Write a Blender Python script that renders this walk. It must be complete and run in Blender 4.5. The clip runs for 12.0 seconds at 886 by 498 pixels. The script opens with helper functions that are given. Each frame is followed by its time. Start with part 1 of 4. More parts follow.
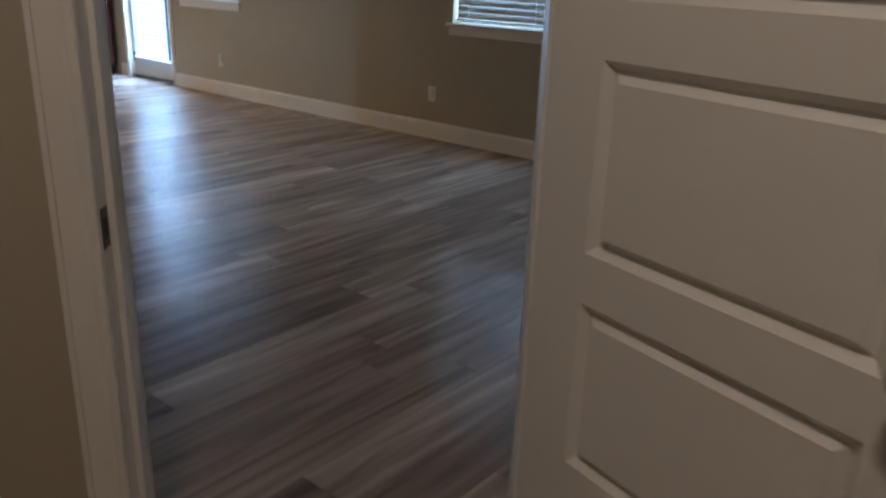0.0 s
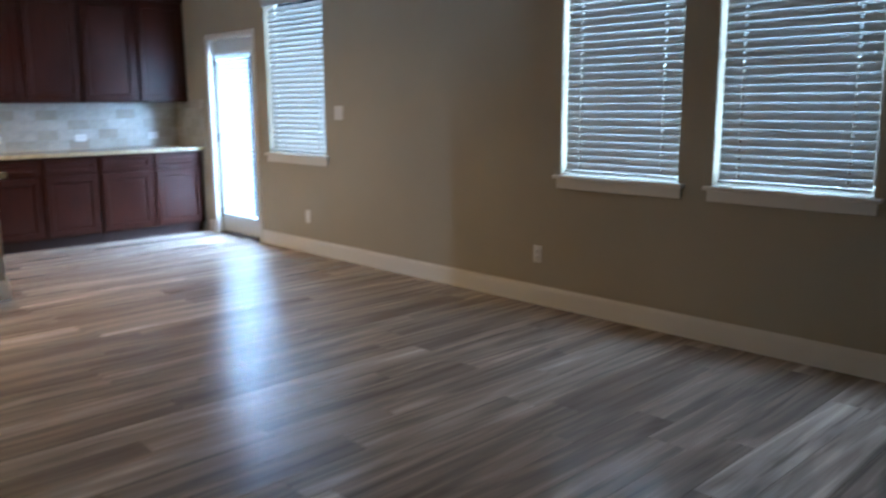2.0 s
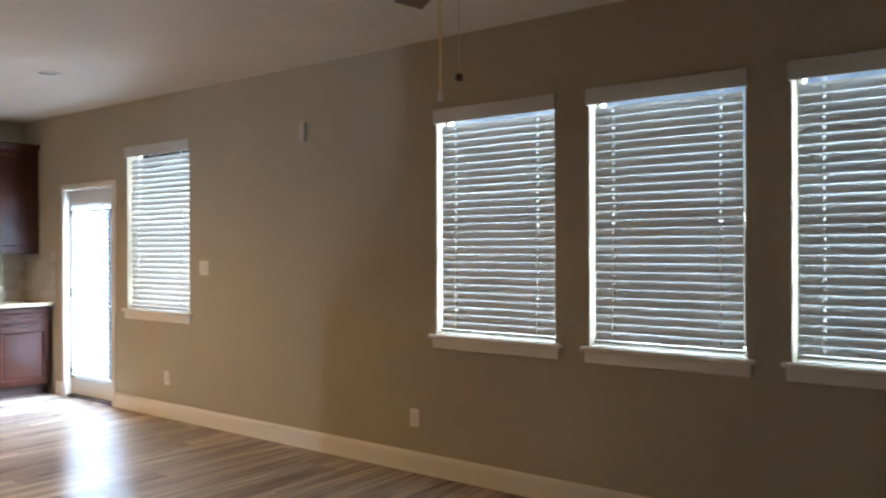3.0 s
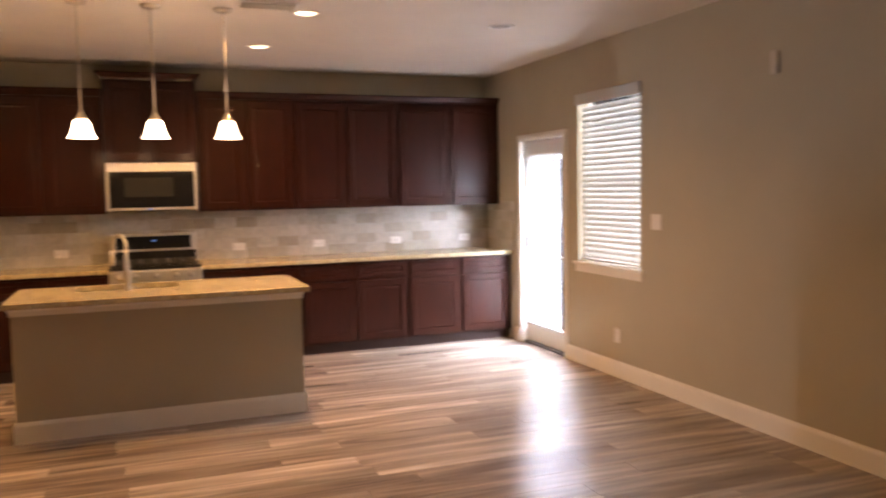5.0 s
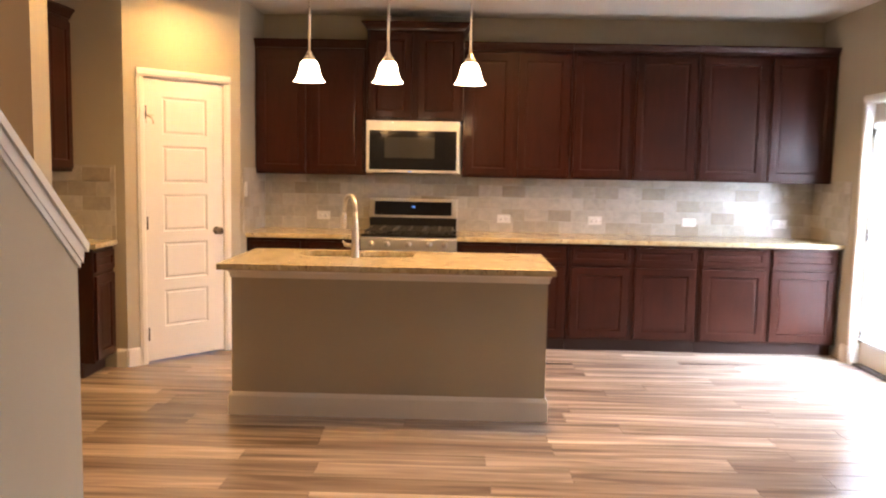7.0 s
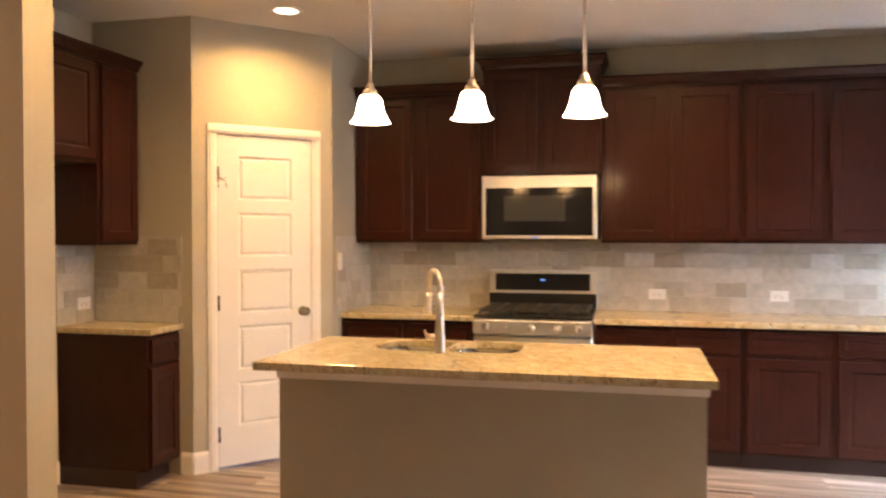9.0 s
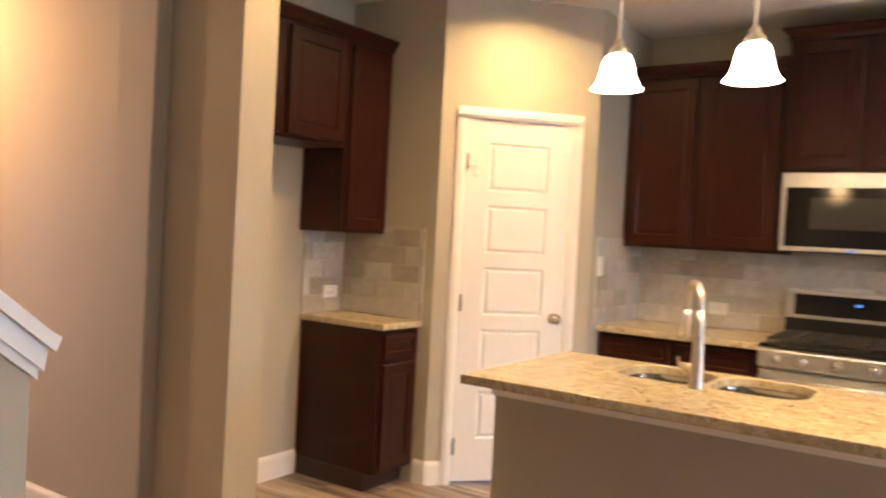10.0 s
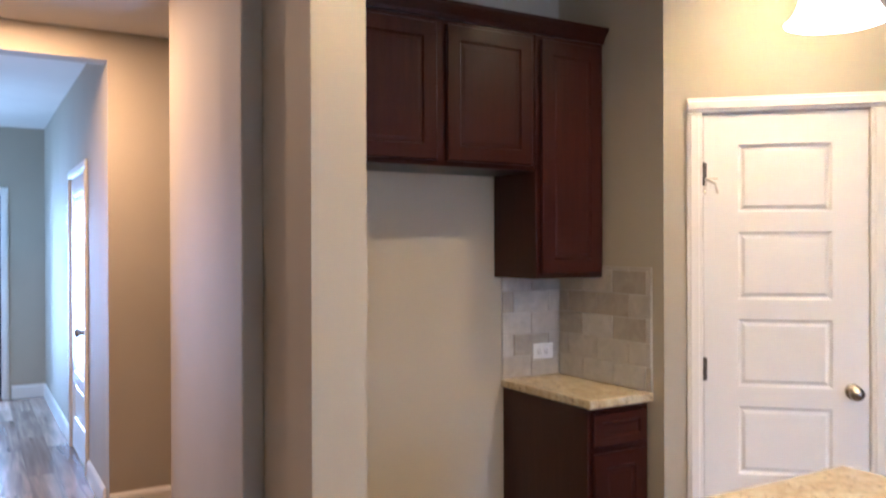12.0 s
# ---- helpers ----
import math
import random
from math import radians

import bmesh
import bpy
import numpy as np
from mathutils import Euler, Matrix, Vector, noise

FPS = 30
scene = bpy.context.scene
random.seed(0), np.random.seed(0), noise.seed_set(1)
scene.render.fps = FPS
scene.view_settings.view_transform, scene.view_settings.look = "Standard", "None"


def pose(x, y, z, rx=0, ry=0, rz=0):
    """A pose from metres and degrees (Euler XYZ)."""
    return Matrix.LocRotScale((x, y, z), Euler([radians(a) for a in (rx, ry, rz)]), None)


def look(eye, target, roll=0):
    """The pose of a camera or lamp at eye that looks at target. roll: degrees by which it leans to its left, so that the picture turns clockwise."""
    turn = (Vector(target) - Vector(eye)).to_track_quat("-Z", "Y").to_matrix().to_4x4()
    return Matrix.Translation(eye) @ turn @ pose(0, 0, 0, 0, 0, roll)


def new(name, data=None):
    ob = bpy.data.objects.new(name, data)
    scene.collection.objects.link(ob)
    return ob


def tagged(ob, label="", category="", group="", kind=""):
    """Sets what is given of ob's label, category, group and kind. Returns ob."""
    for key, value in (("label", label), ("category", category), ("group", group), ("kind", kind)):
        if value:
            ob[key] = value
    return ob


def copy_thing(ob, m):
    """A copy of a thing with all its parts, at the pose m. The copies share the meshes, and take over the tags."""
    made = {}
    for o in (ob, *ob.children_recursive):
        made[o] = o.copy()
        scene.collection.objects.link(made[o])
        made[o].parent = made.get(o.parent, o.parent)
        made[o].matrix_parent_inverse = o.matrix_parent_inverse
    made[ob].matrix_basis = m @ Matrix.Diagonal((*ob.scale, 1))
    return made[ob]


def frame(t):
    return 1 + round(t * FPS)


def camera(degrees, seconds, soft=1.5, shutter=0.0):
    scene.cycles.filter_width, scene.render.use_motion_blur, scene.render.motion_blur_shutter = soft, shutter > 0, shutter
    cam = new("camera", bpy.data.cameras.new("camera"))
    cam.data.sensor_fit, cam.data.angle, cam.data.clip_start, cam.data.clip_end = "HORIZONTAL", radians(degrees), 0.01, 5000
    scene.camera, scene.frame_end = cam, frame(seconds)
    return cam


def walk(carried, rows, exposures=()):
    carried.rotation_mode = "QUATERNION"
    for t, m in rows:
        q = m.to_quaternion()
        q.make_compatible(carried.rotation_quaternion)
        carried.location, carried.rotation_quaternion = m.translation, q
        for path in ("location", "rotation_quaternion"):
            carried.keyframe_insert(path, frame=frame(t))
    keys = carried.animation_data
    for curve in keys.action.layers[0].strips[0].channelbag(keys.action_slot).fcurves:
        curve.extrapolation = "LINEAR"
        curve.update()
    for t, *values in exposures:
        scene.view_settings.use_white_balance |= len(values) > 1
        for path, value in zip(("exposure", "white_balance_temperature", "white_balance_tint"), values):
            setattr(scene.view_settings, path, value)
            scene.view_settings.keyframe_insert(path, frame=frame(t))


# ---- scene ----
cam = camera(57.8, 12.0, soft=2.1, shutter=0.5)
EXPOSURES = ((0.0, -1.48, 4750, 7), (0.5, -1.0, 4700, 6), (1.0, -0.98, 4650, 6), (1.3, -1.38, 4550, 4), (1.5, -1.42, 4600, 4), (2.0, -1.10, 4800, 7), (2.7, -0.80, 5500, 9), (4.3, -0.60, 7100, 29), (5.0, -0.70, 7250, 30), (6.0, -0.24, 6900, 26), (9.0, -0.20, 6400, 20), (10.5, -0.05, 5150, 15), (12.0, -0.32, 4450, 15))
PATH = [
    (0, (-0.363, 0.392, 1.296), (-1.552, 1.853, 0.626), 2.1),
    (0.5, (-0.586, 0.479, 1.318), (-1.751, 1.998, 0.74), -0.7),
    (1, (-0.756, 0.648, 1.322), (-1.928, 2.208, 0.882), -2.0),
    (1.3, (-0.815, 0.785, 1.357), (-2.188, 2.167, 0.949), 0.2),
    (1.5, (-0.832, 0.835, 1.368), (-2.311, 2.125, 0.981), 1.0),
    (2, (-1.004, 1.034, 1.358), (-2.428, 2.391, 0.996), -0.5),
    (2.5, (-1.109, 1.135, 1.418), (-2.302, 2.735, 1.293), -0.5),
    (2.7, (-1.127, 1.167, 1.41), (-2.299, 2.787, 1.376), -0.2),
    (4.3, (-1.387, 1.469, 1.565), (-3.078, 2.528, 1.43), -1.4),
    (4.5, (-1.477, 1.504, 1.571), (-3.217, 2.477, 1.408), -0.6),
    (5, (-1.633, 1.567, 1.543), (-3.495, 2.28, 1.393), -1.1),
    (5.5, (-1.853, 1.769, 1.539), (-3.807, 2.161, 1.374), 1.2),
    (6, (-2.123, 1.88, 1.507), (-4.108, 2.064, 1.344), 0.5),
    (6.5, (-2.364, 2.013, 1.446), (-4.356, 2.137, 1.311), 1.4),
    (6.7, (-2.48, 2.058, 1.441), (-4.472, 2.11, 1.272), 1.4),
    (8.3, (-3.446, 2.329, 1.427), (-5.427, 2.098, 1.281), 0.6),
    (8.5, (-3.576, 2.354, 1.442), (-5.556, 2.102, 1.318), 0.5),
    (9, (-3.9, 2.348, 1.444), (-5.845, 1.883, 1.403), -0.0),
    (9.5, (-4.227, 2.316, 1.463), (-6.111, 1.648, 1.446), -0.5),
    (10, (-4.586, 2.345, 1.403), (-6.229, 1.204, 1.36), 3.0),
    (10.5, (-4.893, 2.321, 1.471), (-6.421, 1.032, 1.409), 0.9),
    (11, (-5.2, 2.247, 1.451), (-6.633, 0.853, 1.411), 1.3),
    (11.5, (-5.475, 2.23, 1.439), (-6.637, 0.604, 1.352), 2.1),
    (12, (-5.754, 2.137, 1.508), (-6.773, 0.416, 1.503), -0.2),
]
walk(cam, [(t, look(eye, target, roll)) for t, eye, target, roll in PATH], exposures=EXPOSURES)
# ---- world and lamps ----
world = bpy.data.worlds.new("sky")
scene.world = world
world.use_nodes = True
wn = world.node_tree
sky = wn.nodes.new("ShaderNodeTexSky")
sky.sky_type, sky.sun_disc = "NISHITA", False
sky.sun_elevation, sky.sun_rotation = radians(50), radians(150)
wn.links.new(sky.outputs[0], wn.nodes["Background"].inputs[0])
wn.nodes["Background"].inputs[1].default_value = 0.12

WARM, DAY = (1.0, 0.57, 0.185), (0.80, 0.91, 1.0)


def lamp(name, kind, watts, colour, m, **values):
    data = bpy.data.lights.new(name, kind)
    data.energy, data.color = watts, colour
    for key, value in values.items():
        if key == "size":
            data.shape, data.size, data.size_y = "RECTANGLE", value[0], value[1]
        elif key == "disk":
            data.shape, data.size = "DISK", value
        elif key == "cone":
            data.spot_size, data.spot_blend = radians(value), 0.7
        elif key == "radius":
            data.shadow_soft_size = value
        elif key == "spread":
            data.spread = radians(value)
    ob = new(name, data)
    ob.matrix_world = m
    return ob


sun = lamp("sun", "SUN", 3.0, (1.0, 0.95, 0.88), look((0, 0, 20), (-4, 6, 0)))
sun.data.angle = radians(0.5)
WALL_N, CEIL, BACK = 5.15, 2.722, -9.62
# sky light in the openings of the window wall: x centre, z centre, width, height, watts
for xc, zc, w, h, watts in ((-3.80, 1.60, 1.02, 1.60, 250), (-2.755, 1.60, 1.02, 1.60, 250), (-1.715, 1.60, 1.02, 1.60, 250), (-7.24, 1.62, 1.16, 1.62, 230)):
    lamp("window_daylight", "AREA", watts, (0.84, 0.95, 0.98), look((xc, WALL_N + 0.26, zc), (xc, 0, zc)), size=(w, h))
lamp("door_daylight", "AREA", 1120, (0.66, 0.84, 1.0), look((-8.36, WALL_N + 0.135, 1.015), (-8.36, 0, 1.015)), size=(0.70, 1.70))
lamp("hall_daylight", "AREA", 46, (0.62, 0.82, 1.0), look((-4.76, -6.13, 1.45), (-8, -6.13, 1.45)), size=(1.1, 1.5))
# narrow lamp added behind the front door to throw a light edge onto wall_north
lamp("front_door_daylight", "AREA", 46, (0.70, 0.86, 1.0), look((-5.78, -7.10, 1.15), (-5.78, 0, 1.15)), size=(0.22, 1.62), spread=90)
for x, y, watts in ((-8.21, 0.39, 28), (-8.345, 2.57, 34), (-7.02, 2.685, 50), (-6.84, 0.42, 15)):
    lamp("downlight_beam", "AREA", watts, WARM, look((x, y, CEIL - 0.010), (x, y, 0)), disk=0.14, spread=150)
lamp("passage_beam", "AREA", 82, (1.0, 0.50, 0.18), look((-5.94, -2.12, CEIL - 0.010), (-5.94, -2.12, 0)), disk=0.14)
for y in (1.288, 1.714, 2.157):
    lamp("pendant_bulb", "POINT", 9, WARM, pose(-7.05, y, 1.875), radius=0.04)
lamp("bedroom_bulb", "POINT", 92, (1.0, 0.68, 0.41), pose(-0.42, 0.20, 2.62), radius=0.08)

# ---- materials ----


def mat(name, colour, rough=0.5, metal=0.0, **extra):
    m = bpy.data.materials.new(name)
    m.use_nodes = True
    b = m.node_tree.nodes["Principled BSDF"]
    b.inputs["Base Color"].default_value = (*colour, 1)
    b.inputs["Roughness"].default_value, b.inputs["Metallic"].default_value = rough, metal
    for key, value in extra.items():
        b.inputs[key.replace("_", " ")].default_value = value
    return m


class Nodes:
    """Short forms for building a node material."""

    def __init__(self, m):
        self.t, self.b = m.node_tree, m.node_tree.nodes["Principled BSDF"]

    def node(self, kind, **inputs):
        n = self.t.nodes.new("ShaderNode" + kind)
        for key, value in inputs.items():
            n.inputs[key.replace("_", " ")].default_value = value
        return n

    def link(self, a, b):
        self.t.links.new(a, b)

    def coords(self, scale=(1, 1, 1), shift=None):
        c = self.node("TexCoord")
        mp = self.node("Mapping")
        mp.inputs["Scale"].default_value = scale
        self.link(c.outputs["Object"], mp.inputs[0])
        if shift:
            v = self.node("VectorMath")
            v.operation = "SCALE"
            v.inputs[0].default_value = (31.0, 47.0, 13.0)
            self.link(shift, v.inputs["Scale"])
            self.link(v.outputs[0], mp.inputs["Location"])
        return mp.outputs[0]

    def noise(self, vec, scale, detail=3.0, rough=0.5, distort=0.0):
        n = self.node("TexNoise", Scale=scale, Detail=detail, Roughness=rough, Distortion=distort)
        self.link(vec, n.inputs["Vector"])
        return n.outputs[0]

    def ramp(self, fac, *stops):
        r = self.node("ValToRGB")
        e = r.color_ramp.elements
        while len(e) < len(stops):
            e.new(0.5)
        for el, (p, c) in zip(e, stops):
            el.position, el.color = p, ((*c, 1) if isinstance(c, tuple) else (c, c, c, 1))
        self.link(fac, r.inputs[0])
        return r.outputs[0]

    def mix(self, a, b, fac, mode="MIX"):
        n = self.node("Mix")
        n.data_type, n.blend_type = "RGBA", mode
        for sock, v in ((n.inputs[0], fac), (n.inputs[6], a), (n.inputs[7], b)):
            if hasattr(v, "links"):
                self.link(v, sock)
            else:
                sock.default_value = v if isinstance(v, float) else (*v, 1)
        return n.outputs[2]

    def bump(self, height, strength, distance=0.01):
        n = self.node("Bump", Strength=strength, Distance=distance)
        self.link(height, n.inputs["Height"])
        self.link(n.outputs[0], self.b.inputs["Normal"])

    def colour(self, c):
        self.link(c, self.b.inputs["Base Color"])

    def rough(self, c):
        self.link(c, self.b.inputs["Roughness"])


def paint(name, colour, rough, grain=260.0, strength=0.12, blotch=0.05):
    """Rolled wall paint: fine orange peel, faint broad unevenness and scuffs."""
    m = mat(name, colour, rough)
    n = Nodes(m)
    v = n.coords()
    big = n.noise(v, 1.3, 4.0)
    lo, hi = tuple(c * (1 - blotch) for c in colour), tuple(min(1, c * (1 + blotch)) for c in colour)
    n.colour(n.ramp(big, (0.3, lo), (0.7, hi)))
    n.bump(n.noise(v, grain, 2.0), strength, 0.002)
    return m


WALL = paint("greige_wall_paint", (0.418, 0.376, 0.287), 0.75)
WHITE = paint("white_trim_paint", (0.78, 0.755, 0.70), 0.38, 90.0, 0.04, 0.03)
CEILING = paint("ceiling_paint", (0.74, 0.70, 0.63), 0.85, 150.0, 0.3)
DOOR = paint("door_paint", (0.76, 0.74, 0.70), 0.35, 120.0, 0.05, 0.03)
DARKDOOR = paint("dark_door_paint", (0.018, 0.022, 0.032), 0.35, 120.0, 0.05)


def wood_floor(name, island):
    m = mat(name, (0.2, 0.17, 0.14), 0.3, Specular_IOR_Level=0.30)
    n = Nodes(m)
    ran = n.node("NewGeometry").outputs["Random Per Island"] if island else n.node("ObjectInfo").outputs["Random"]
    broad = n.noise(n.coords((7.0, 0.7, 1.0), ran), 0.9, 3.0, 0.5, 1.2)
    veins = n.noise(n.coords((13.0, 0.75, 1.0), ran), 1.0, 2.5, 0.5, 1.3)
    fine = n.noise(n.coords((60.0, 2.2, 1.0), ran), 2.0, 4.0, 0.6, 0.3)
    tone = n.ramp(ran, (0.0, (0.205, 0.157, 0.126)), (0.4, (0.262, 0.207, 0.168)), (0.75, (0.325, 0.263, 0.216)), (1.0, (0.420, 0.350, 0.294)))
    c = n.mix(tone, n.ramp(broad, (0.34, 0.30), (0.46, 0.47), (0.56, 0.57), (0.68, 0.80)), 0.68, "OVERLAY")
    c = n.mix(c, n.ramp(veins, (0.34, 0.22), (0.46, 0.46), (0.56, 0.56), (0.68, 0.84)), 0.62, "OVERLAY")
    c = n.mix(c, n.ramp(fine, (0.3, 0.42), (0.62, 0.56)), 0.36, "OVERLAY")
    n.colour(c)
    n.rough(n.ramp(fine, (0.25, 0.14), (0.8, 0.24)))
    n.bump(fine, 0.10, 0.002)
    return m


FLOOR, FLOOR_REST = wood_floor("grey_oak_plank", False), wood_floor("grey_oak_planks", True)


def cherry():
    m = mat("cherry_stain", (0.060, 0.019, 0.012), 0.38, Coat_Weight=0.20, Coat_Roughness=0.13, Specular_IOR_Level=0.15)
    n = Nodes(m)
    ran = n.node("ObjectInfo").outputs["Random"]
    g = n.noise(n.coords((34.0, 34.0, 2.4), ran), 1.6, 5.0, 0.6, 0.9)
    blot = n.noise(n.coords((1, 1, 1), ran), 3.0, 3.0)
    c = n.ramp(g, (0.25, (0.0195, 0.0042, 0.0021)), (0.75, (0.034, 0.0073, 0.0035)))
    n.colour(n.mix(c, n.ramp(blot, (0.3, 0.38), (0.7, 0.62)), 0.55, "OVERLAY"))
    n.bump(g, 0.05, 0.002)
    return m


CHERRY = cherry()
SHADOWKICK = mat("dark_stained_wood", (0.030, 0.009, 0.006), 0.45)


def granite():
    m = mat("beige_granite", (0.5, 0.42, 0.3), 0.17)
    n = Nodes(m)
    v = n.coords()
    c = n.ramp(n.noise(v, 26.0, 5.0, 0.65), (0.30, (0.325, 0.262, 0.138)), (0.48, (0.46, 0.392, 0.238)), (0.66, (0.57, 0.51, 0.355)))
    warm = n.noise(v, 9.0, 4.0)
    c = n.mix(c, n.ramp(warm, (0.4, (0.36, 0.265, 0.145)), (0.6, (0.49, 0.425, 0.28))), 0.35)
    flecks = n.coords((1.0, 2.1, 1.0))
    dark = n.ramp(n.noise(flecks, 40.0, 4.0, 0.68, 0.3), (0.36, 0.85), (0.43, 0.0))
    c = n.mix(c, (0.105, 0.082, 0.062), dark)
    dots = n.ramp(n.noise(v, 120.0, 3.0, 0.6), (0.32, 0.8), (0.40, 0.0))
    c = n.mix(c, (0.19, 0.135, 0.085), dots)
    light = n.ramp(n.noise(v, 42.0, 3.0, 0.6, 0.5), (0.62, 0.0), (0.72, 0.6))
    n.colour(n.mix(c, (0.64, 0.59, 0.49), light))
    return m


GRANITE = granite()


def stone_tile():
    m = mat("travertine_tile", (0.5, 0.46, 0.4), 0.42)
    n = Nodes(m)
    ran = n.node("ObjectInfo").outputs["Random"]
    tone = n.ramp(ran, (0.0, (0.325, 0.285, 0.222)), (0.10, (0.375, 0.338, 0.275)), (0.40, (0.425, 0.395, 0.340)), (0.75, (0.460, 0.440, 0.395)), (1.0, (0.505, 0.488, 0.450)))
    cloud = n.noise(n.coords((1, 1, 1), ran), 14.0, 5.0, 0.6, 0.8)
    n.colour(n.mix(tone, n.ramp(cloud, (0.3, 0.36), (0.7, 0.64)), 0.5, "OVERLAY"))
    n.bump(n.noise(n.coords((1, 1, 1), ran), 70.0, 3.0), 0.15, 0.002)
    return m


TILE = stone_tile()
GROUT = paint("pale_grout", (0.46, 0.438, 0.39), 0.85, 300.0, 0.2)


def brushed(name, colour, rough, axis=(2, 200, 200)):
    m = mat(name, colour, rough, 1.0)
    n = Nodes(m)
    g = n.noise(n.coords(axis), 3.0, 3.0)
    n.rough(n.ramp(g, (0.3, max(0.05, rough - 0.07)), (0.7, rough + 0.09)))
    return m


STEEL = brushed("brushed_stainless", (0.66, 0.65, 0.63), 0.34)
SINKSTEEL = brushed("satin_sink_steel", (0.30, 0.29, 0.27), 0.20)
NICKEL = brushed("brushed_nickel", (0.60, 0.55, 0.48), 0.33, (40, 40, 8))
BRONZE = mat("dark_bronze", (0.10, 0.085, 0.07), 0.35, 0.9)
BLACKGLASS = mat("black_glass", (0.010, 0.010, 0.011), 0.10, Specular_IOR_Level=0.28)
GREYGLASS = mat("tinted_oven_glass", (0.035, 0.034, 0.030), 0.10)
IRON = mat("cast_iron", (0.018, 0.018, 0.018), 0.55)
ENAMEL = mat("black_enamel", (0.014, 0.014, 0.015), 0.18)
KNOB = mat("satin_nickel_knob", (0.36, 0.33, 0.29), 0.22, 1.0)
BRASS = mat("pale_brass", (0.80, 0.66, 0.46), 0.35, 0.6)
CREAM = mat("aged_cream_plastic", (0.56, 0.52, 0.45), 0.4)
TAUPE = mat("box_liner", (0.48, 0.42, 0.34), 0.6)
PLASTIC = mat("white_plastic", (0.80, 0.79, 0.76), 0.32)
SLOT = mat("dark_slot", (0.03, 0.03, 0.03), 0.6)


def see_through(name, colour, share):
    """A thin plastic that lets some light through."""
    m = mat(name, colour, 0.45)
    t = m.node_tree
    back, mix = t.nodes.new("ShaderNodeBsdfTranslucent"), t.nodes.new("ShaderNodeMixShader")
    back.inputs[0].default_value = (*colour, 1)
    mix.inputs[0].default_value = share
    t.links.new(t.nodes["Principled BSDF"].outputs[0], mix.inputs[1])
    t.links.new(back.outputs[0], mix.inputs[2])
    t.links.new(mix.outputs[0], t.nodes["Material Output"].inputs[0])
    return m


SLAT = see_through("white_faux_wood_slat", (0.62, 0.64, 0.64), 0.05)
VINYL = see_through("thin_white_vinyl_slat", (0.82, 0.83, 0.83), 0.55)
CORD = see_through("white_cord", (0.80, 0.81, 0.80), 0.5)
RUBBER = mat("dark_threshold", (0.045, 0.035, 0.028), 0.5)
GRASS = paint("lawn", (0.06, 0.10, 0.03), 0.95, 200.0, 0.6, 0.35)
CEDAR = paint("weathered_cedar", (0.22, 0.15, 0.10), 0.8, 60.0, 0.3, 0.2)
DISPLAY = mat("blue_display", (0.01, 0.02, 0.05), 0.2, Emission_Color=(0.15, 0.4, 1.0, 1), Emission_Strength=1.2)
FANBLADE = mat("walnut_fan_blade", (0.09, 0.05, 0.03), 0.4)


def glowing(name, colour, strength):
    return mat(name, (0.8, 0.78, 0.72), 0.4, Emission_Color=(*colour, 1), Emission_Strength=strength)


BULB = glowing("lit_diffuser", (1.0, 0.80, 0.52), 9.0)
SHADE = glowing("lit_frosted_glass", (1.0, 0.78, 0.50), 26.0)
UNLIT = mat("unlit_diffuser", (0.62, 0.60, 0.56), 0.5)


def clear_glass():
    m = mat("clear_glass", (1, 1, 1), 0.02, IOR=1.45)
    t = m.node_tree
    glossy, clear, mix, f = (t.nodes.new("ShaderNode" + k) for k in ("BsdfGlossy", "BsdfTransparent", "MixShader", "Fresnel"))
    glossy.inputs["Roughness"].default_value = 0.02
    t.links.new(f.outputs[0], mix.inputs[0])
    t.links.new(clear.outputs[0], mix.inputs[1])
    t.links.new(glossy.outputs[0], mix.inputs[2])
    t.links.new(mix.outputs[0], t.nodes["Material Output"].inputs[0])
    return m


GLASS = clear_glass()

# ---- mesh helpers ----


def bx(bm, x0, x1, y0, y1, z0, z1, bevel=0.0, segments=1):
    v = [bm.verts.new(p) for p in ((x0, y0, z0), (x1, y0, z0), (x1, y1, z0), (x0, y1, z0), (x0, y0, z1), (x1, y0, z1), (x1, y1, z1), (x0, y1, z1))]
    f = [bm.faces.new([v[i] for i in q]) for q in ((3, 2, 1, 0), (4, 5, 6, 7), (0, 1, 5, 4), (1, 2, 6, 5), (2, 3, 7, 6), (3, 0, 4, 7))]
    if bevel:
        edges = list({e for face in f for e in face.edges})
        bmesh.ops.bevel(bm, geom=edges, offset=bevel, segments=segments, profile=0.5, affect="EDGES")
    return bm


def box(*a, **k):
    return bx(bmesh.new(), *a, **k)


def lathe(bm, profile, seg=28, m=Matrix()):
    """Turns (radius, height) pairs round the z axis of m."""
    rings = [[bm.verts.new(m @ Vector((r * math.cos(2 * math.pi * i / seg), r * math.sin(2 * math.pi * i / seg), z))) for i in range(seg)] for r, z in profile]
    for a, b in zip(rings, rings[1:]):
        for i in range(seg):
            f = bm.faces.new((a[i], a[(i + 1) % seg], b[(i + 1) % seg], b[i]))
            f.smooth = True
    for ring, r in ((rings[0], profile[0][0]), (rings[-1], profile[-1][0])):
        if r > 1e-4:
            bm.faces.new(ring)
    bmesh.ops.recalc_face_normals(bm, faces=bm.faces)
    return bm


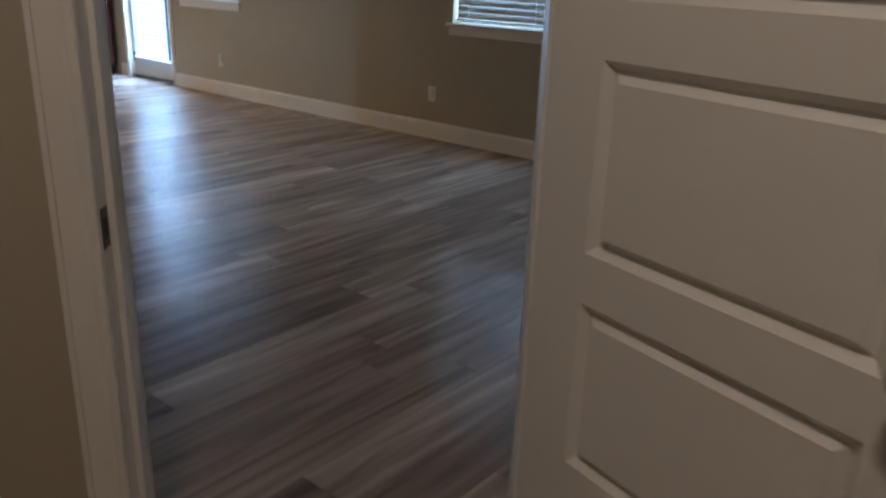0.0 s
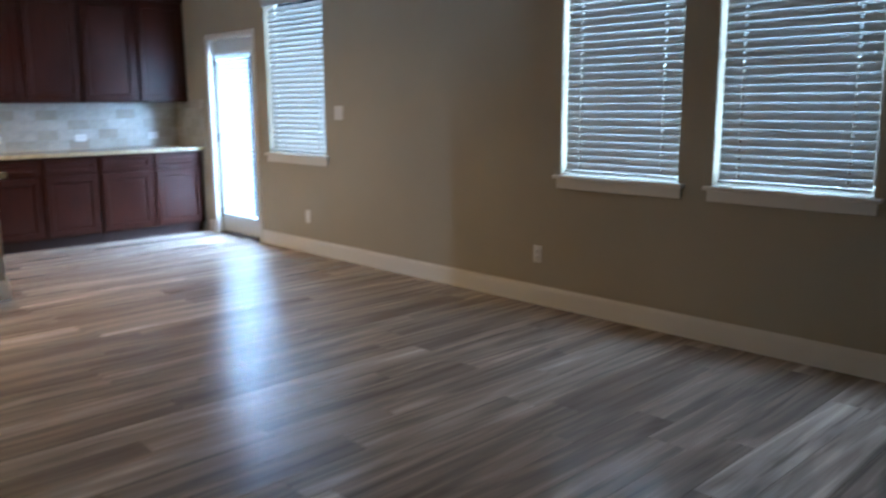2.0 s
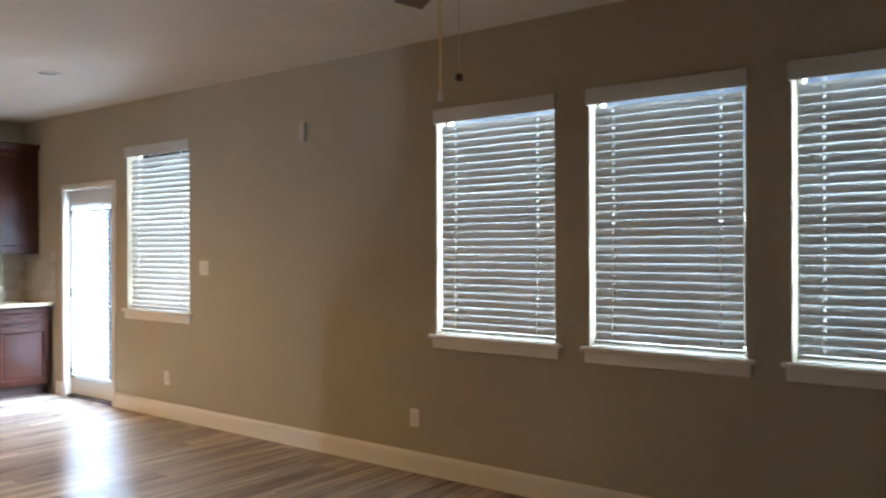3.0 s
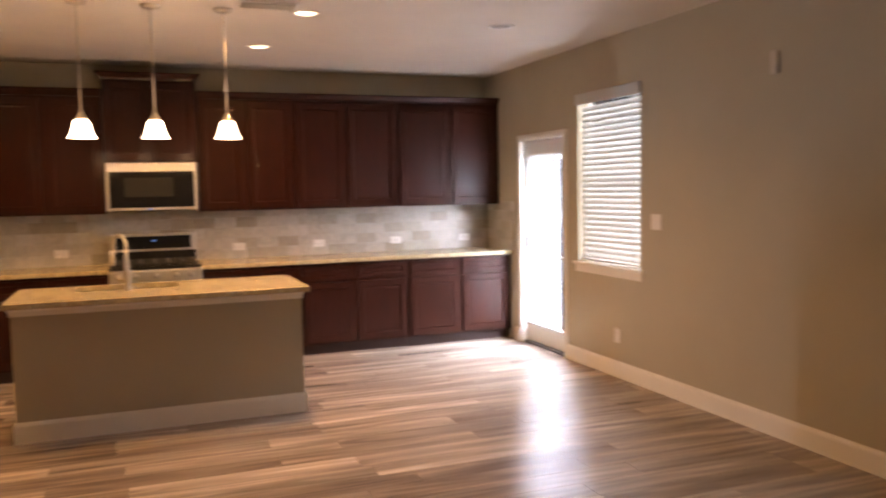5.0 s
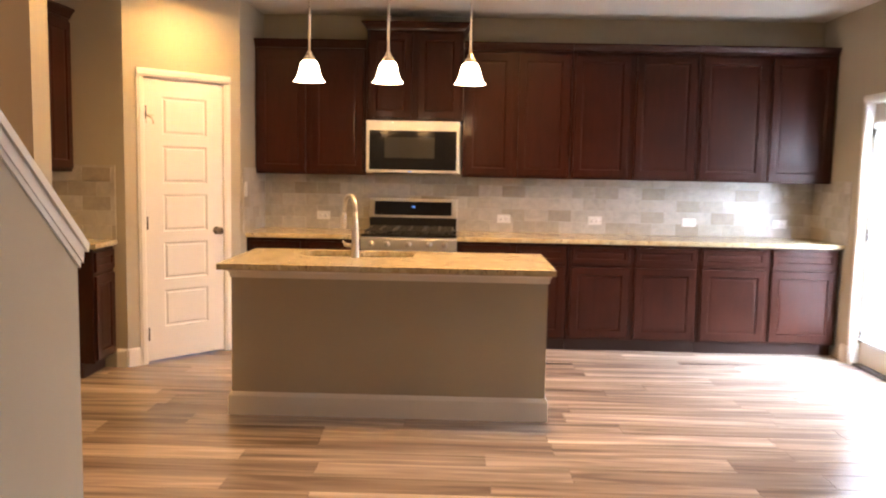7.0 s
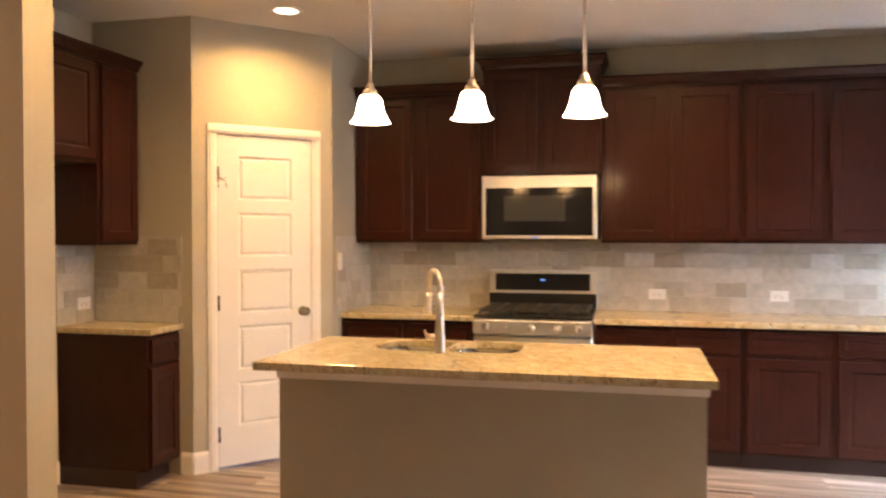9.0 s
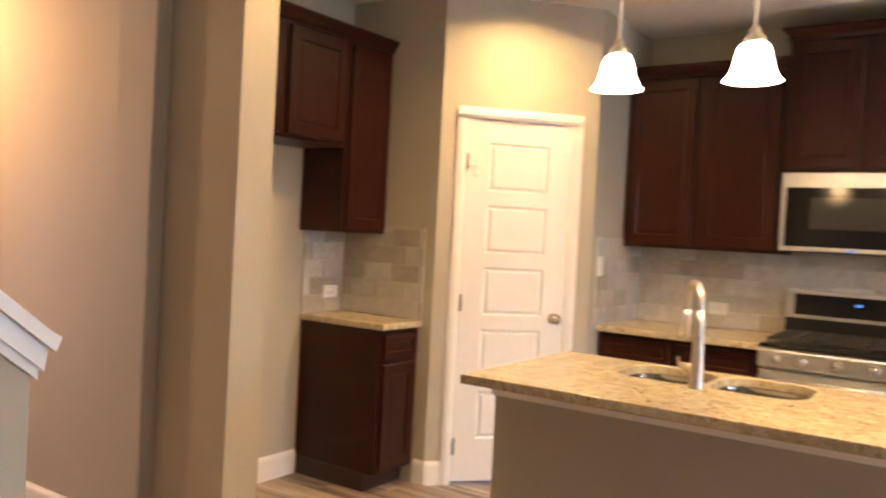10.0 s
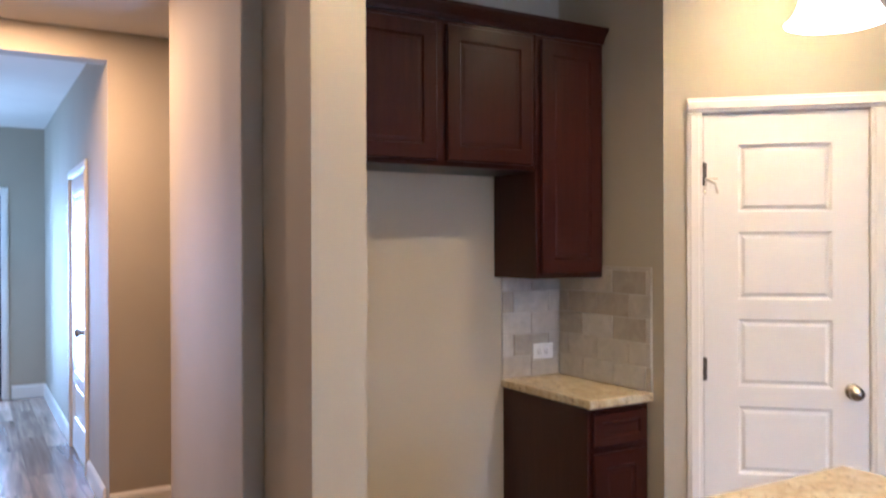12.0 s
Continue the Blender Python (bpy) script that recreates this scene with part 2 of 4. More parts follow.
def tube(bm, points, radii, seg=14):
    """A round bar along points, with a radius at each."""
    pts, rings, side = [Vector(p) for p in points], [], None
    for i, p in enumerate(pts):
        way = (pts[min(i + 1, len(pts) - 1)] - pts[max(i - 1, 0)]).normalized()
        if side is None:
            side = way.orthogonal().normalized()
        side = (side - way * side.dot(way)).normalized()
        up = way.cross(side)
        r = radii[i] if isinstance(radii, (list, tuple)) else radii
        rings.append([bm.verts.new(p + r * (math.cos(a) * side + math.sin(a) * up)) for a in (2 * math.pi * k / seg for k in range(seg))])
    for a, b in zip(rings, rings[1:]):
        for k in range(seg):
            bm.faces.new((a[k], a[(k + 1) % seg], b[(k + 1) % seg], b[k])).smooth = True
    bm.faces.new(rings[0]), bm.faces.new(rings[-1])
    bmesh.ops.recalc_face_normals(bm, faces=bm.faces)
    return bm


def prism(bm, outline, y0, y1):
    """Pushes an (x, z) outline from y0 to y1."""
    a, b = [bm.verts.new((x, y0, z)) for x, z in outline], [bm.verts.new((x, y1, z)) for x, z in outline]
    bm.faces.new(a), bm.faces.new(b[::-1])
    for i in range(len(a)):
        j = (i + 1) % len(a)
        bm.faces.new((a[i], b[i], b[j], a[j]))
    bmesh.ops.recalc_face_normals(bm, faces=bm.faces)
    return bm


def to_mesh(name, bm, material):
    me = bpy.data.meshes.new(name)
    bm.to_mesh(me)
    bm.free()
    me.materials.append(material)
    return me


def part(name, bm, material, parent, label=""):
    ob = new(name, to_mesh(name, bm, material))
    ob.parent = parent
    return tagged(ob, label)


def again(ob, m, parent=None):
    """One more piece on the same mesh, at the pose m under its parent."""
    o = new(ob.name.split(".")[0], ob.data)
    o.parent = parent or ob.parent
    o.matrix_basis = m
    return o


def thing(name, m, label, category, group="", kind=""):
    ob = new(name)
    ob.empty_display_size = 0.1
    ob.matrix_basis = m
    return tagged(ob, label, category, group, kind)


def solid(name, bm, material, label, category="", kind="structure", m=None):
    ob = new(name, to_mesh(name, bm, material))
    if m is not None:
        ob.matrix_basis = m
    return tagged(ob, label, category, "", kind)


def wall(name, m, length, height, thick, openings, label, material=None):
    """A wall along its own x, its face at y 0, its thickness towards +y, with openings (x0, x1, z0, z1) right through it."""
    xs = sorted({0.0, length, *(v for o in openings for v in o[:2])})
    zs = sorted({0.0, height, *(v for o in openings for v in o[2:])})
    bm = bmesh.new()

    def full(i, j):
        if not (0 <= i < len(xs) - 1 and 0 <= j < len(zs) - 1):
            return False
        x, z = (xs[i] + xs[i + 1]) / 2, (zs[j] + zs[j + 1]) / 2
        return not any(a < x < b and c < z < d for a, b, c, d in openings)

    def quad(*p):
        bm.faces.new([bm.verts.new(q) for q in p])

    for i in range(len(xs) - 1):
        for j in range(len(zs) - 1):
            if not full(i, j):
                continue
            a, b, c, d = xs[i], xs[i + 1], zs[j], zs[j + 1]
            quad((a, 0, c), (b, 0, c), (b, 0, d), (a, 0, d))
            quad((b, thick, c), (a, thick, c), (a, thick, d), (b, thick, d))
            if not full(i - 1, j):
                quad((a, thick, c), (a, 0, c), (a, 0, d), (a, thick, d))
            if not full(i + 1, j):
                quad((b, 0, c), (b, thick, c), (b, thick, d), (b, 0, d))
            if not full(i, j - 1):
                quad((a, thick, c), (b, thick, c), (b, 0, c), (a, 0, c))
            if not full(i, j + 1):
                quad((a, 0, d), (b, 0, d), (b, thick, d), (a, thick, d))
    bmesh.ops.remove_doubles(bm, verts=bm.verts, dist=1e-5)
    return solid(name, bm, material or WALL, label, "wall", "structure", m)


def baseboard(m, length, end=True):
    """A tall skirting board with an eased top, along its own x, standing out towards -y."""
    bm = bmesh.new()
    prof = ((0, 0), (-0.015, 0), (-0.015, 0.105), (-0.012, 0.118), (-0.007, 0.126), (-0.006, 0.132), (0, 0.132))
    a, b = [bm.verts.new((0, y, z)) for y, z in prof], [bm.verts.new((length, y, z)) for y, z in prof]
    bm.faces.new(a), bm.faces.new(b[::-1])
    for i in range(len(prof)):
        j = (i + 1) % len(prof)
        bm.faces.new((a[i], b[i], b[j], a[j]))
    bmesh.ops.recalc_face_normals(bm, faces=bm.faces)
    return solid("baseboard", bm, WHITE, "white painted tall baseboard along a greige wall", "baseboard", "structure", m)


def casing(parent, w, h, face, side=-1.0, width=0.060):
    """Door casing of two legs and a head round an opening of w by h, on the wall face at y = face, standing out to side."""
    def leg(x0, x1, z0, z1):
        bm = bmesh.new()
        y = sorted((face, face + side * 0.012))
        bx(bm, x0, x1, y[0], y[1], z0, z1, 0.003)
        inner = (x0 + 0.012, x1 - 0.012, z0, z1) if x1 - x0 < z1 - z0 else (x0, x1, z0 + 0.012, z1 - 0.012)
        y = sorted((face + side * 0.010, face + side * 0.019))
        bx(bm, inner[0], inner[1], y[0], y[1], inner[2], inner[3], 0.004)
        return bm
    part("casing_leg", leg(-width, 0, 0, h), WHITE, parent)
    part("casing_leg", leg(w, w + width, 0, h), WHITE, parent)
    part("casing_head", leg(-width, w + width, h, h + width), WHITE, parent)


def panelled(bm, x0, x1, z0, z1, y0, y1, panels, rec=0.009, both=True, slope=0.010, field=0.024, lift=0.55):
    """One slab from y0 to y1 whose face (and back) has sunk panels (x0, x1, z0, z1), each with a raised field."""
    c = 0.003
    xs = [x0 + c] + sorted({v for p in panels for v in p[:2]}) + [x1 - c]
    zs = [z0 + c] + sorted({v for p in panels for v in p[2:]}) + [z1 - c]
    cells = {(round(p[0], 5), round(p[2], 5)) for p in panels}

    def side(y, s, plain):
        def quad(*p):
            bm.faces.new([bm.verts.new(q) for q in p])

        def out(x, z):
            return (x - c if x == xs[0] else x + c if x == xs[-1] else x, y + s * c, z - c if z == zs[0] else z + c if z == zs[-1] else z)

        for i in range(len(xs) - 1):
            for j in range(len(zs) - 1):
                a, b, d, e = xs[i], xs[i + 1], zs[j], zs[j + 1]
                if plain or (round(a, 5), round(d, 5)) not in cells:
                    quad((a, y, d), (b, y, d), (b, y, e), (a, y, e))
                    continue
                rings = [[(a + k, y + s * h, d + k), (b - k, y + s * h, d + k), (b - k, y + s * h, e - k), (a + k, y + s * h, e - k)]
                         for k, h in ((0, 0), (slope, rec), (field, rec), (field + 0.011, rec * (1 - lift)))]
                for p, q in zip(rings, rings[1:]):
                    for k in range(4):
                        quad(p[k], p[(k + 1) % 4], q[(k + 1) % 4], q[k])
                quad(*rings[-1])
        for i in range(len(xs) - 1):
            for z in (zs[0], zs[-1]):
                quad((xs[i], y, z), (xs[i + 1], y, z), out(xs[i + 1], z), out(xs[i], z))
        for j in range(len(zs) - 1):
            for x in (xs[0], xs[-1]):
                quad((x, y, zs[j]), (x, y, zs[j + 1]), out(x, zs[j + 1]), out(x, zs[j]))
        return out

    f, b = side(y0, 1, False), side(y1, -1, not both)
    for i in range(len(xs) - 1):
        for z in (zs[0], zs[-1]):
            bm.faces.new([bm.verts.new(p) for p in (f(xs[i], z), f(xs[i + 1], z), b(xs[i + 1], z), b(xs[i], z))])
    for j in range(len(zs) - 1):
        for x in (xs[0], xs[-1]):
            bm.faces.new([bm.verts.new(p) for p in (f(x, zs[j]), f(x, zs[j + 1]), b(x, zs[j + 1]), b(x, zs[j]))])
    bmesh.ops.remove_doubles(bm, verts=bm.verts, dist=1e-5)
    bmesh.ops.recalc_face_normals(bm, faces=bm.faces)
    return bm


def door_panels(w, h, stile=0.115, n=5, top=0.125, rail=0.078, bottom=0.238):
    ph = (h - top - bottom - rail * (n - 1)) / n
    return [(stile, w - stile, bottom + i * (ph + rail), bottom + i * (ph + rail) + ph) for i in range(n)]

# ---- large structure ----
NX = -9.78
WINDOWS = ((-4.22, -3.38, 0.885, 2.262), (-3.17, -2.34, 0.885, 2.262), (-2.13, -1.30, 0.885, 2.262), (-7.70, -6.78, 0.893, 2.300))
XDOOR = (-8.7915, -7.9285, 0.0, 2.004)
wall("wall_north", pose(NX, WALL_N, 0), 9.50, CEIL, 0.16, [(a - NX, b - NX, c, d) for a, b, c, d in (*WINDOWS, XDOOR)], "greige painted window wall with four windows and a glazed door")
wall("wall_west", pose(BACK, 0.415, 0, rz=90), 4.735, CEIL, 0.16, [], "greige painted kitchen back wall behind the cabinets")
wall("wall_pantry_side", pose(-8.855, 0.415, 0, rz=180), 0.925, CEIL, 0.10, [], "short greige wall between pantry and counter")
PANTRY = pose(-8.18, -0.205, 0, rz=137.6)
wall("wall_pantry", PANTRY, 0.92, CEIL, 0.10, [(0.1335, 0.7865, 0.0, 2.06)], "greige diagonal wall round the pantry door")
SIDE, ALCY = -8.183, -0.875
wall("wall_alcove_side", pose(SIDE, ALCY, 0, rz=90), 0.668, CEIL, 0.10, [], "greige side wall of the fridge alcove")
wall("wall_alcove", pose(-6.75, ALCY, 0, rz=180), 1.53, CEIL, 0.10, [], "greige back wall of the empty fridge alcove")
wall("wall_stub", pose(-6.58, -1.80, 0, rz=90), 1.82, CEIL, 0.17, [], "greige wall stub beside the fridge alcove")
solid("wall_pier", box(-6.5802, -6.508, -0.656, -0.400, 0, CEIL, bevel=0.006, segments=2), WALL, "greige painted pier standing proud of the wall stub", "wall")
wall("wall_passage", pose(-4.93, -2.68, 0, rz=180), 3.50, CEIL, 0.14, [(0.10, 1.50, 0.0, 2.56)], "warm lit greige wall with the hall opening")
wall("wall_passage_west", pose(-8.33, -2.68, 0, rz=90), 1.75, CEIL, 0.10, [], "plain greige wall closing the passage")
wall("wall_passage_east", pose(-4.93, -0.41, 0, rz=-90), 2.27, CEIL, 0.14, [], "plain greige wall closing the passage")
wall("wall_hall_west", pose(-6.43, -6.98, 0, rz=90), 4.16, CEIL, 0.12, [(2.42, 3.36, 0.0, 2.05)], "greige hall wall with a white door")
wall("wall_hall_east", pose(-4.93, -2.82, 0, rz=-90), 4.16, CEIL, 0.16, [(2.76, 3.86, 0.70, 2.20)], "greige hall wall with a daylit window")
wall("wall_hall_end", pose(-4.93, -6.98, 0, rz=180), 1.62, CEIL, 0.16, [(0.20, 1.125, 0.0, 2.07)], "greige hall end wall round the front door")
wall("wall_east", pose(-0.42, WALL_N, 0, rz=-90), 3.09, CEIL, 0.12, [], "plain greige end wall of the living room")
wall("wall_stair_back", pose(-5.07, -0.41, 0), 3.08, CEIL, 0.12, [], "plain greige wall behind the staircase")
DIAG = pose(-1.965, 0.434, 0, rz=45)
wall("wall_diagonal", DIAG, 2.30, CEIL, 0.12, [(0.6985, 1.3985, 0.0, 2.02)], "greige diagonal wall round the open doorway")
wall("wall_bedroom_west", pose(-1.983, -2.20, 0, rz=90), 2.74, CEIL, 0.10, [], "plain greige bedroom wall")
wall("wall_bedroom_south", pose(2.20, -2.20, 0, rz=180), 4.28, CEIL, 0.10, [], "plain greige bedroom wall")
wall("wall_bedroom_east", pose(2.20, 2.13, 0, rz=-90), 4.43, CEIL, 0.16, [], "plain greige bedroom wall")
wall("wall_bedroom_north", pose(-0.36, 2.03, 0), 2.56, CEIL, 0.10, [], "plain greige bedroom wall")

# stair side wall with its raking top and white cap
RAKE, SX, SZ = 0.82, -5.430, 1.128
stair_top = SX + (CEIL - SZ) / RAKE
solid("wall_stair", prism(bmesh.new(), ((SX, 0), (SX, SZ), (stair_top, CEIL), (-1.86, CEIL), (-1.86, 0)), 0.658, 0.778), WALL,
      "greige stair side wall with a raking top", "wall")
cap = thing("stair_cap", pose(SX, 0.718, SZ), "white painted raking cap on the stair side wall", "trim", kind="structure")
run, up = 1.88, 1.88 * RAKE
part("cap_board", prism(bmesh.new(), ((-0.040, -0.008), (-0.052, 0.022), (-0.030, 0.036), (run, up + 0.058), (run, up + 0.022)), -0.082, 0.082), WHITE, cap)
part("cap_moulding", prism(bmesh.new(), ((-0.022, -0.045), (-0.030, 0.002), (run, up + 0.024), (run, up - 0.030)), -0.072, 0.072), WHITE, cap)
part("cap_bead", prism(bmesh.new(), ((-0.012, -0.062), (-0.014, -0.036), (run, up - 0.020), (run, up - 0.052)), -0.066, 0.066), WHITE, cap)
stairs = thing("staircase", pose(-5.23, 0.184, 0), "beige staircase rising behind the raking wall", "stairs", kind="structure")
CARPET = paint("beige_carpet", (0.36, 0.31, 0.25), 0.95, 500.0, 0.5)
step = part("step", box(0, 0.246, -0.470, 0.470, 0, 0.185, 0.008), CARPET, stairs)
for i in range(1, 12):
    again(step, pose(0.2256 * i, 0, 0.185 * i))

bm = bmesh.new()
bx(bm, -9.90, 2.40, -7.20, 5.35, CEIL, CEIL + 0.10)
solid("ceiling", bm, CEILING, "off-white flat ceiling", "ceiling")
solid("ground", box(-400, 400, -400, 400, -0.32, -0.20), GRASS, "green lawn outside the house", "ground")
solid("subfloor", box(-9.90, 2.40, -7.20, 5.33, -0.15, -0.009), GROUT, "dark slab under the floor planks", "floor")
fence = thing("garden_fence", pose(-4, 10.5, -0.20), "weathered cedar board fence behind the lawn", "fence")
board = part("board", box(-0.068, 0.068, -0.01, 0.01, 0, 1.85, 0.004), CEDAR, fence)
board.matrix_basis = pose(-9, 0, 0)
for i in range(1, 128):
    again(board, pose(-9 + 0.141 * i, 0, 0))

# skirting
for x0, y0, rz, length in ((-7.870, WALL_N, 0, 7.45), (-6.75, ALCY, 180, 1.10), (-6.58, -1.80, 90, 1.129), (-6.508, -0.671, 90, 0.286), (-6.58, -0.385, 90, 0.42), (-6.565, 0.02, 180, 0.20), (-6.75, 0.02, -90, 0.88),
                           (-6.43, -2.68, 180, 1.90), (-6.43, -6.98, 90, 2.355), (-6.43, -3.545, 90, 0.725), (-6.125, -6.98, 180, 0.305), (SIDE, -0.28, 90, 0.075),
                           (-0.42, WALL_N, -90, 3.0), (-1.86, 0.778, 180, 3.570), (SX, 0.778, -90, 0.12), (-8.955, WALL_N, 0, 0.10)):
    baseboard(pose(x0, y0, 0, rz=rz), length)
baseboard(PANTRY, 0.088)
baseboard(PANTRY @ pose(0.832, 0, 0), 0.088)
baseboard(DIAG, 0.648)

# ---- doors ----


def jambs(parent, w, h, depth, stop):
    """Door lining in an opening of clear width w and height h; stop: where the door stop begins, from the wall's face."""
    for name, a in (("jamb", (-0.0165, 0, 0, depth, 0, h)), ("jamb", (w, w + 0.0165, 0, depth, 0, h)), ("jamb_head", (-0.0165, w + 0.0165, 0, depth, h, h + 0.0185))):
        part(name, box(*a), WHITE, parent)
    for a in ((0, 0.011, stop, stop + 0.035, 0, h), (w - 0.011, w, stop, stop + 0.035, 0, h), (0.011, w - 0.011, stop, stop + 0.035, h - 0.011, h)):
        part("door_stop", box(*a, bevel=0.002), WHITE, parent)


def round_knob(parent, x, z, y=0.0):
    bm = bmesh.new()
    lathe(bm, ((0.0, 0), (0.031, 0), (0.031, 0.005), (0.026, 0.010), (0.013, 0.013), (0.011, 0.026), (0.016, 0.033), (0.026, 0.041), (0.0285, 0.050), (0.026, 0.060), (0.015, 0.067), (0.0, 0.069)),
          24, pose(x, y, z, 90))
    return part("knob", bm, KNOB, parent, "round satin nickel knob")


def hinge(parent, x, z, y=-0.004):
    bm = bmesh.new()
    bx(bm, x - 0.012, x + 0.012, y, y + 0.003, z - 0.045, z + 0.045, 0.001)
    tube(bm, ((x, y - 0.003, z - 0.047), (x, y - 0.003, z + 0.047)), 0.006, 10)
    return part("hinge", bm, BRONZE, parent, "small dark metal hinge")


# the open door at the start of the walk
jamb_1 = thing("door_frame_1", DIAG @ pose(0.715, 0, 0), "white painted door frame with strike plate", "door frame", kind="structure")
jambs(jamb_1, 0.667, 2.00, 0.12, 0.040)
casing(jamb_1, 0.667, 2.00, 0.0, width=0.066)
casing(jamb_1, 0.667, 2.00, 0.12, side=1.0, width=0.066)
bm = bmesh.new()
bx(bm, 0, 0.0015, 0.004, 0.034, 0.875, 0.938, 0.0006)
strike = part("strike_plate", bm, BRONZE, jamb_1, "dark bronze strike plate")
part("latch_hole", box(0.0014, 0.0022, 0.011, 0.027, 0.891, 0.922), SLOT, strike)
door_1 = thing("door_1", pose(-1.000, 1.396, 0.012, rz=-15.7), "white five panel door standing open", "door", kind="structure")
part("slab", panelled(bmesh.new(), 0.003, 0.655, 0, 1.98, 0, 0.035, door_panels(0.655, 1.98, 0.112, 5, 0.109, 0.077, 0.198), 0.013, True, 0.012, 0.017, 0.88), DOOR, door_1)
round_knob(door_1, 0.60, 0.93)
for z in (0.18, 1.0, 1.80):
    hinge(door_1, 0.0, z, 0.036)

# the pantry door
frame_2 = thing("door_frame_2", PANTRY @ pose(0.15, 0, 0), "white painted door casing of the pantry", "door frame", kind="structure")
jambs(frame_2, 0.62, 2.04, 0.10, 0.037)
casing(frame_2, 0.62, 2.04, 0.0)
door_2 = thing("door_2", PANTRY @ pose(0.153, 0.001, 0.016), "closed white five panel pantry door", "door", kind="structure")
part("slab", panelled(bmesh.new(), 0, 0.614, 0, 2.02, 0, 0.035, door_panels(0.614, 2.02, 0.132), 0.010, True, 0.010, 0.016, 0.8), DOOR, door_2)
round_knob(door_2, 0.555, 0.925)
for z in (0.20, 1.00, 1.78):
    hinge(door_2, 0.002, z)
bm = bmesh.new()
bx(bm, -0.004, 0.012, -0.010, -0.004, 1.70, 1.76, 0.002)
bx(bm, 0.006, 0.055, -0.030, -0.022, 1.755, 1.765, 0.003)
tube(bm, ((0.012, -0.008, 1.758), (0.045, -0.026, 1.74), (0.052, -0.028, 1.70)), 0.005, 8)
part("door_stop", bm, NICKEL, door_2, "hinge pin door stop")

# the glazed back door
w3, h3 = 0.83, 1.986
frame_3 = thing("door_frame_3", pose(-8.775, WALL_N, 0), "white painted frame of the back door", "door frame", kind="structure")
jambs(frame_3, w3, h3, 0.16, 0.10)
casing(frame_3, w3, h3, 0.0, width=0.062)
part("threshold", box(0, w3, 0.002, 0.16, 0.0, 0.018, 0.004), RUBBER, frame_3, "dark metal threshold")
door_3 = thing("door_3", pose(-8.771, WALL_N + 0.055, 0.022), "white back door with a full glass lite", "door", kind="structure")
dw, dh, lx, lz0, lz1 = 0.822, 1.96, 0.086, 0.172, 1.815
for a in ((0, lx, 0, dh), (dw - lx, dw, 0, dh), (lx, dw - lx, 0, lz0), (lx, dw - lx, lz1, dh)):
    part("rail" if a[1] - a[0] > 0.3 else "stile", box(a[0], a[1], 0, 0.044, a[2], a[3]), DOOR, door_3)
for a in ((lx - 0.022, lx + 0.012, lz0 - 0.022, lz1 + 0.022), (dw - lx - 0.012, dw - lx + 0.022, lz0 - 0.022, lz1 + 0.022),
          (lx + 0.012, dw - lx - 0.012, lz0 - 0.022, lz0 + 0.012), (lx + 0.012, dw - lx - 0.012, lz1 - 0.012, lz1 + 0.022)):
    part("lite_frame", box(a[0], a[1], -0.010, 0.002, a[2], a[3], bevel=0.004), DOOR, door_3)
pane = part("pane", box(lx, dw - lx, 0.020, 0.024, lz0, lz1), GLASS, door_3)
pane.visible_shadow = False
bm = bmesh.new()
lathe(bm, ((0.0, 0), (0.030, 0), (0.030, 0.006), (0.012, 0.012), (0.010, 0.045), (0.0, 0.047)), 20, pose(0.765, 0, 0.87, 90))
tube(bm, ((0.765, -0.042, 0.87), (0.73, -0.048, 0.87), (0.665, -0.046, 0.866)), (0.010, 0.009, 0.007), 10)
part("lever", bm, NICKEL, door_3, "satin nickel lever handle")
bm = bmesh.new()
lathe(bm, ((0.0, 0), (0.030, 0), (0.028, 0.012), (0.0, 0.014)), 20, pose(0.765, 0, 1.01, 90))
bx(bm, 0.759, 0.771, -0.028, -0.010, 0.993, 1.027, 0.003)
part("deadbolt", bm, NICKEL, door_3, "nickel deadbolt thumb turn")
for z in (0.20, 0.98, 1.76):
    hinge(door_3, 0.0, z)

# hall doors
frame_4 = thing("door_frame_4", pose(-6.43, -4.5435, 0, rz=90), "white painted door casing in the hall", "door frame", kind="structure")
jambs(frame_4, 0.907, 2.03, 0.12, 0.040)
casing(frame_4, 0.907, 2.03, 0.0, width=0.065)
door_4 = thing("door_4", pose(-6.43, -4.540, 0.012, rz=90), "closed white panel door in the hall", "door", kind="structure")
part("slab", panelled(bmesh.new(), 0, 0.90, 0, 2.01, 0.001, 0.036, door_panels(0.90, 2.01, 0.13)), DOOR, door_4)
round_knob(door_4, 0.83, 0.93, 0.001)
frame_5 = thing("door_frame_5", pose(-5.1465, -6.98, 0, rz=180), "white painted frame of the front door", "door frame", kind="structure")
jambs(frame_5, 0.892, 2.05, 0.16, 0.09)
casing(frame_5, 0.892, 2.05, 0.0, width=0.065)
part("threshold", box(0, 0.892, -0.03, 0.16, 0.0, 0.02, 0.004), mat("oak_threshold", (0.14, 0.05, 0.025), 0.4), frame_5, "red-brown wooden threshold")
door_5 = thing("door_5", pose(-5.149, -7.025, 0.022, rz=180), "dark painted front door with a tall glass lite", "door", kind="structure")
for a in ((0, 0.135, 0, 2.02), (0.751, 0.886, 0, 2.02), (0.135, 0.751, 0, 0.30), (0.135, 0.751, 1.90, 2.02)):
    part("rail" if a[1] - a[0] > 0.3 else "stile", box(a[0], a[1], 0, 0.044, a[2], a[3], bevel=0.002), DARKDOOR, door_5)
pane = part("pane", box(0.135, 0.751, 0.020, 0.024, 0.30, 1.90), GLASS, door_5)
pane.visible_shadow = False
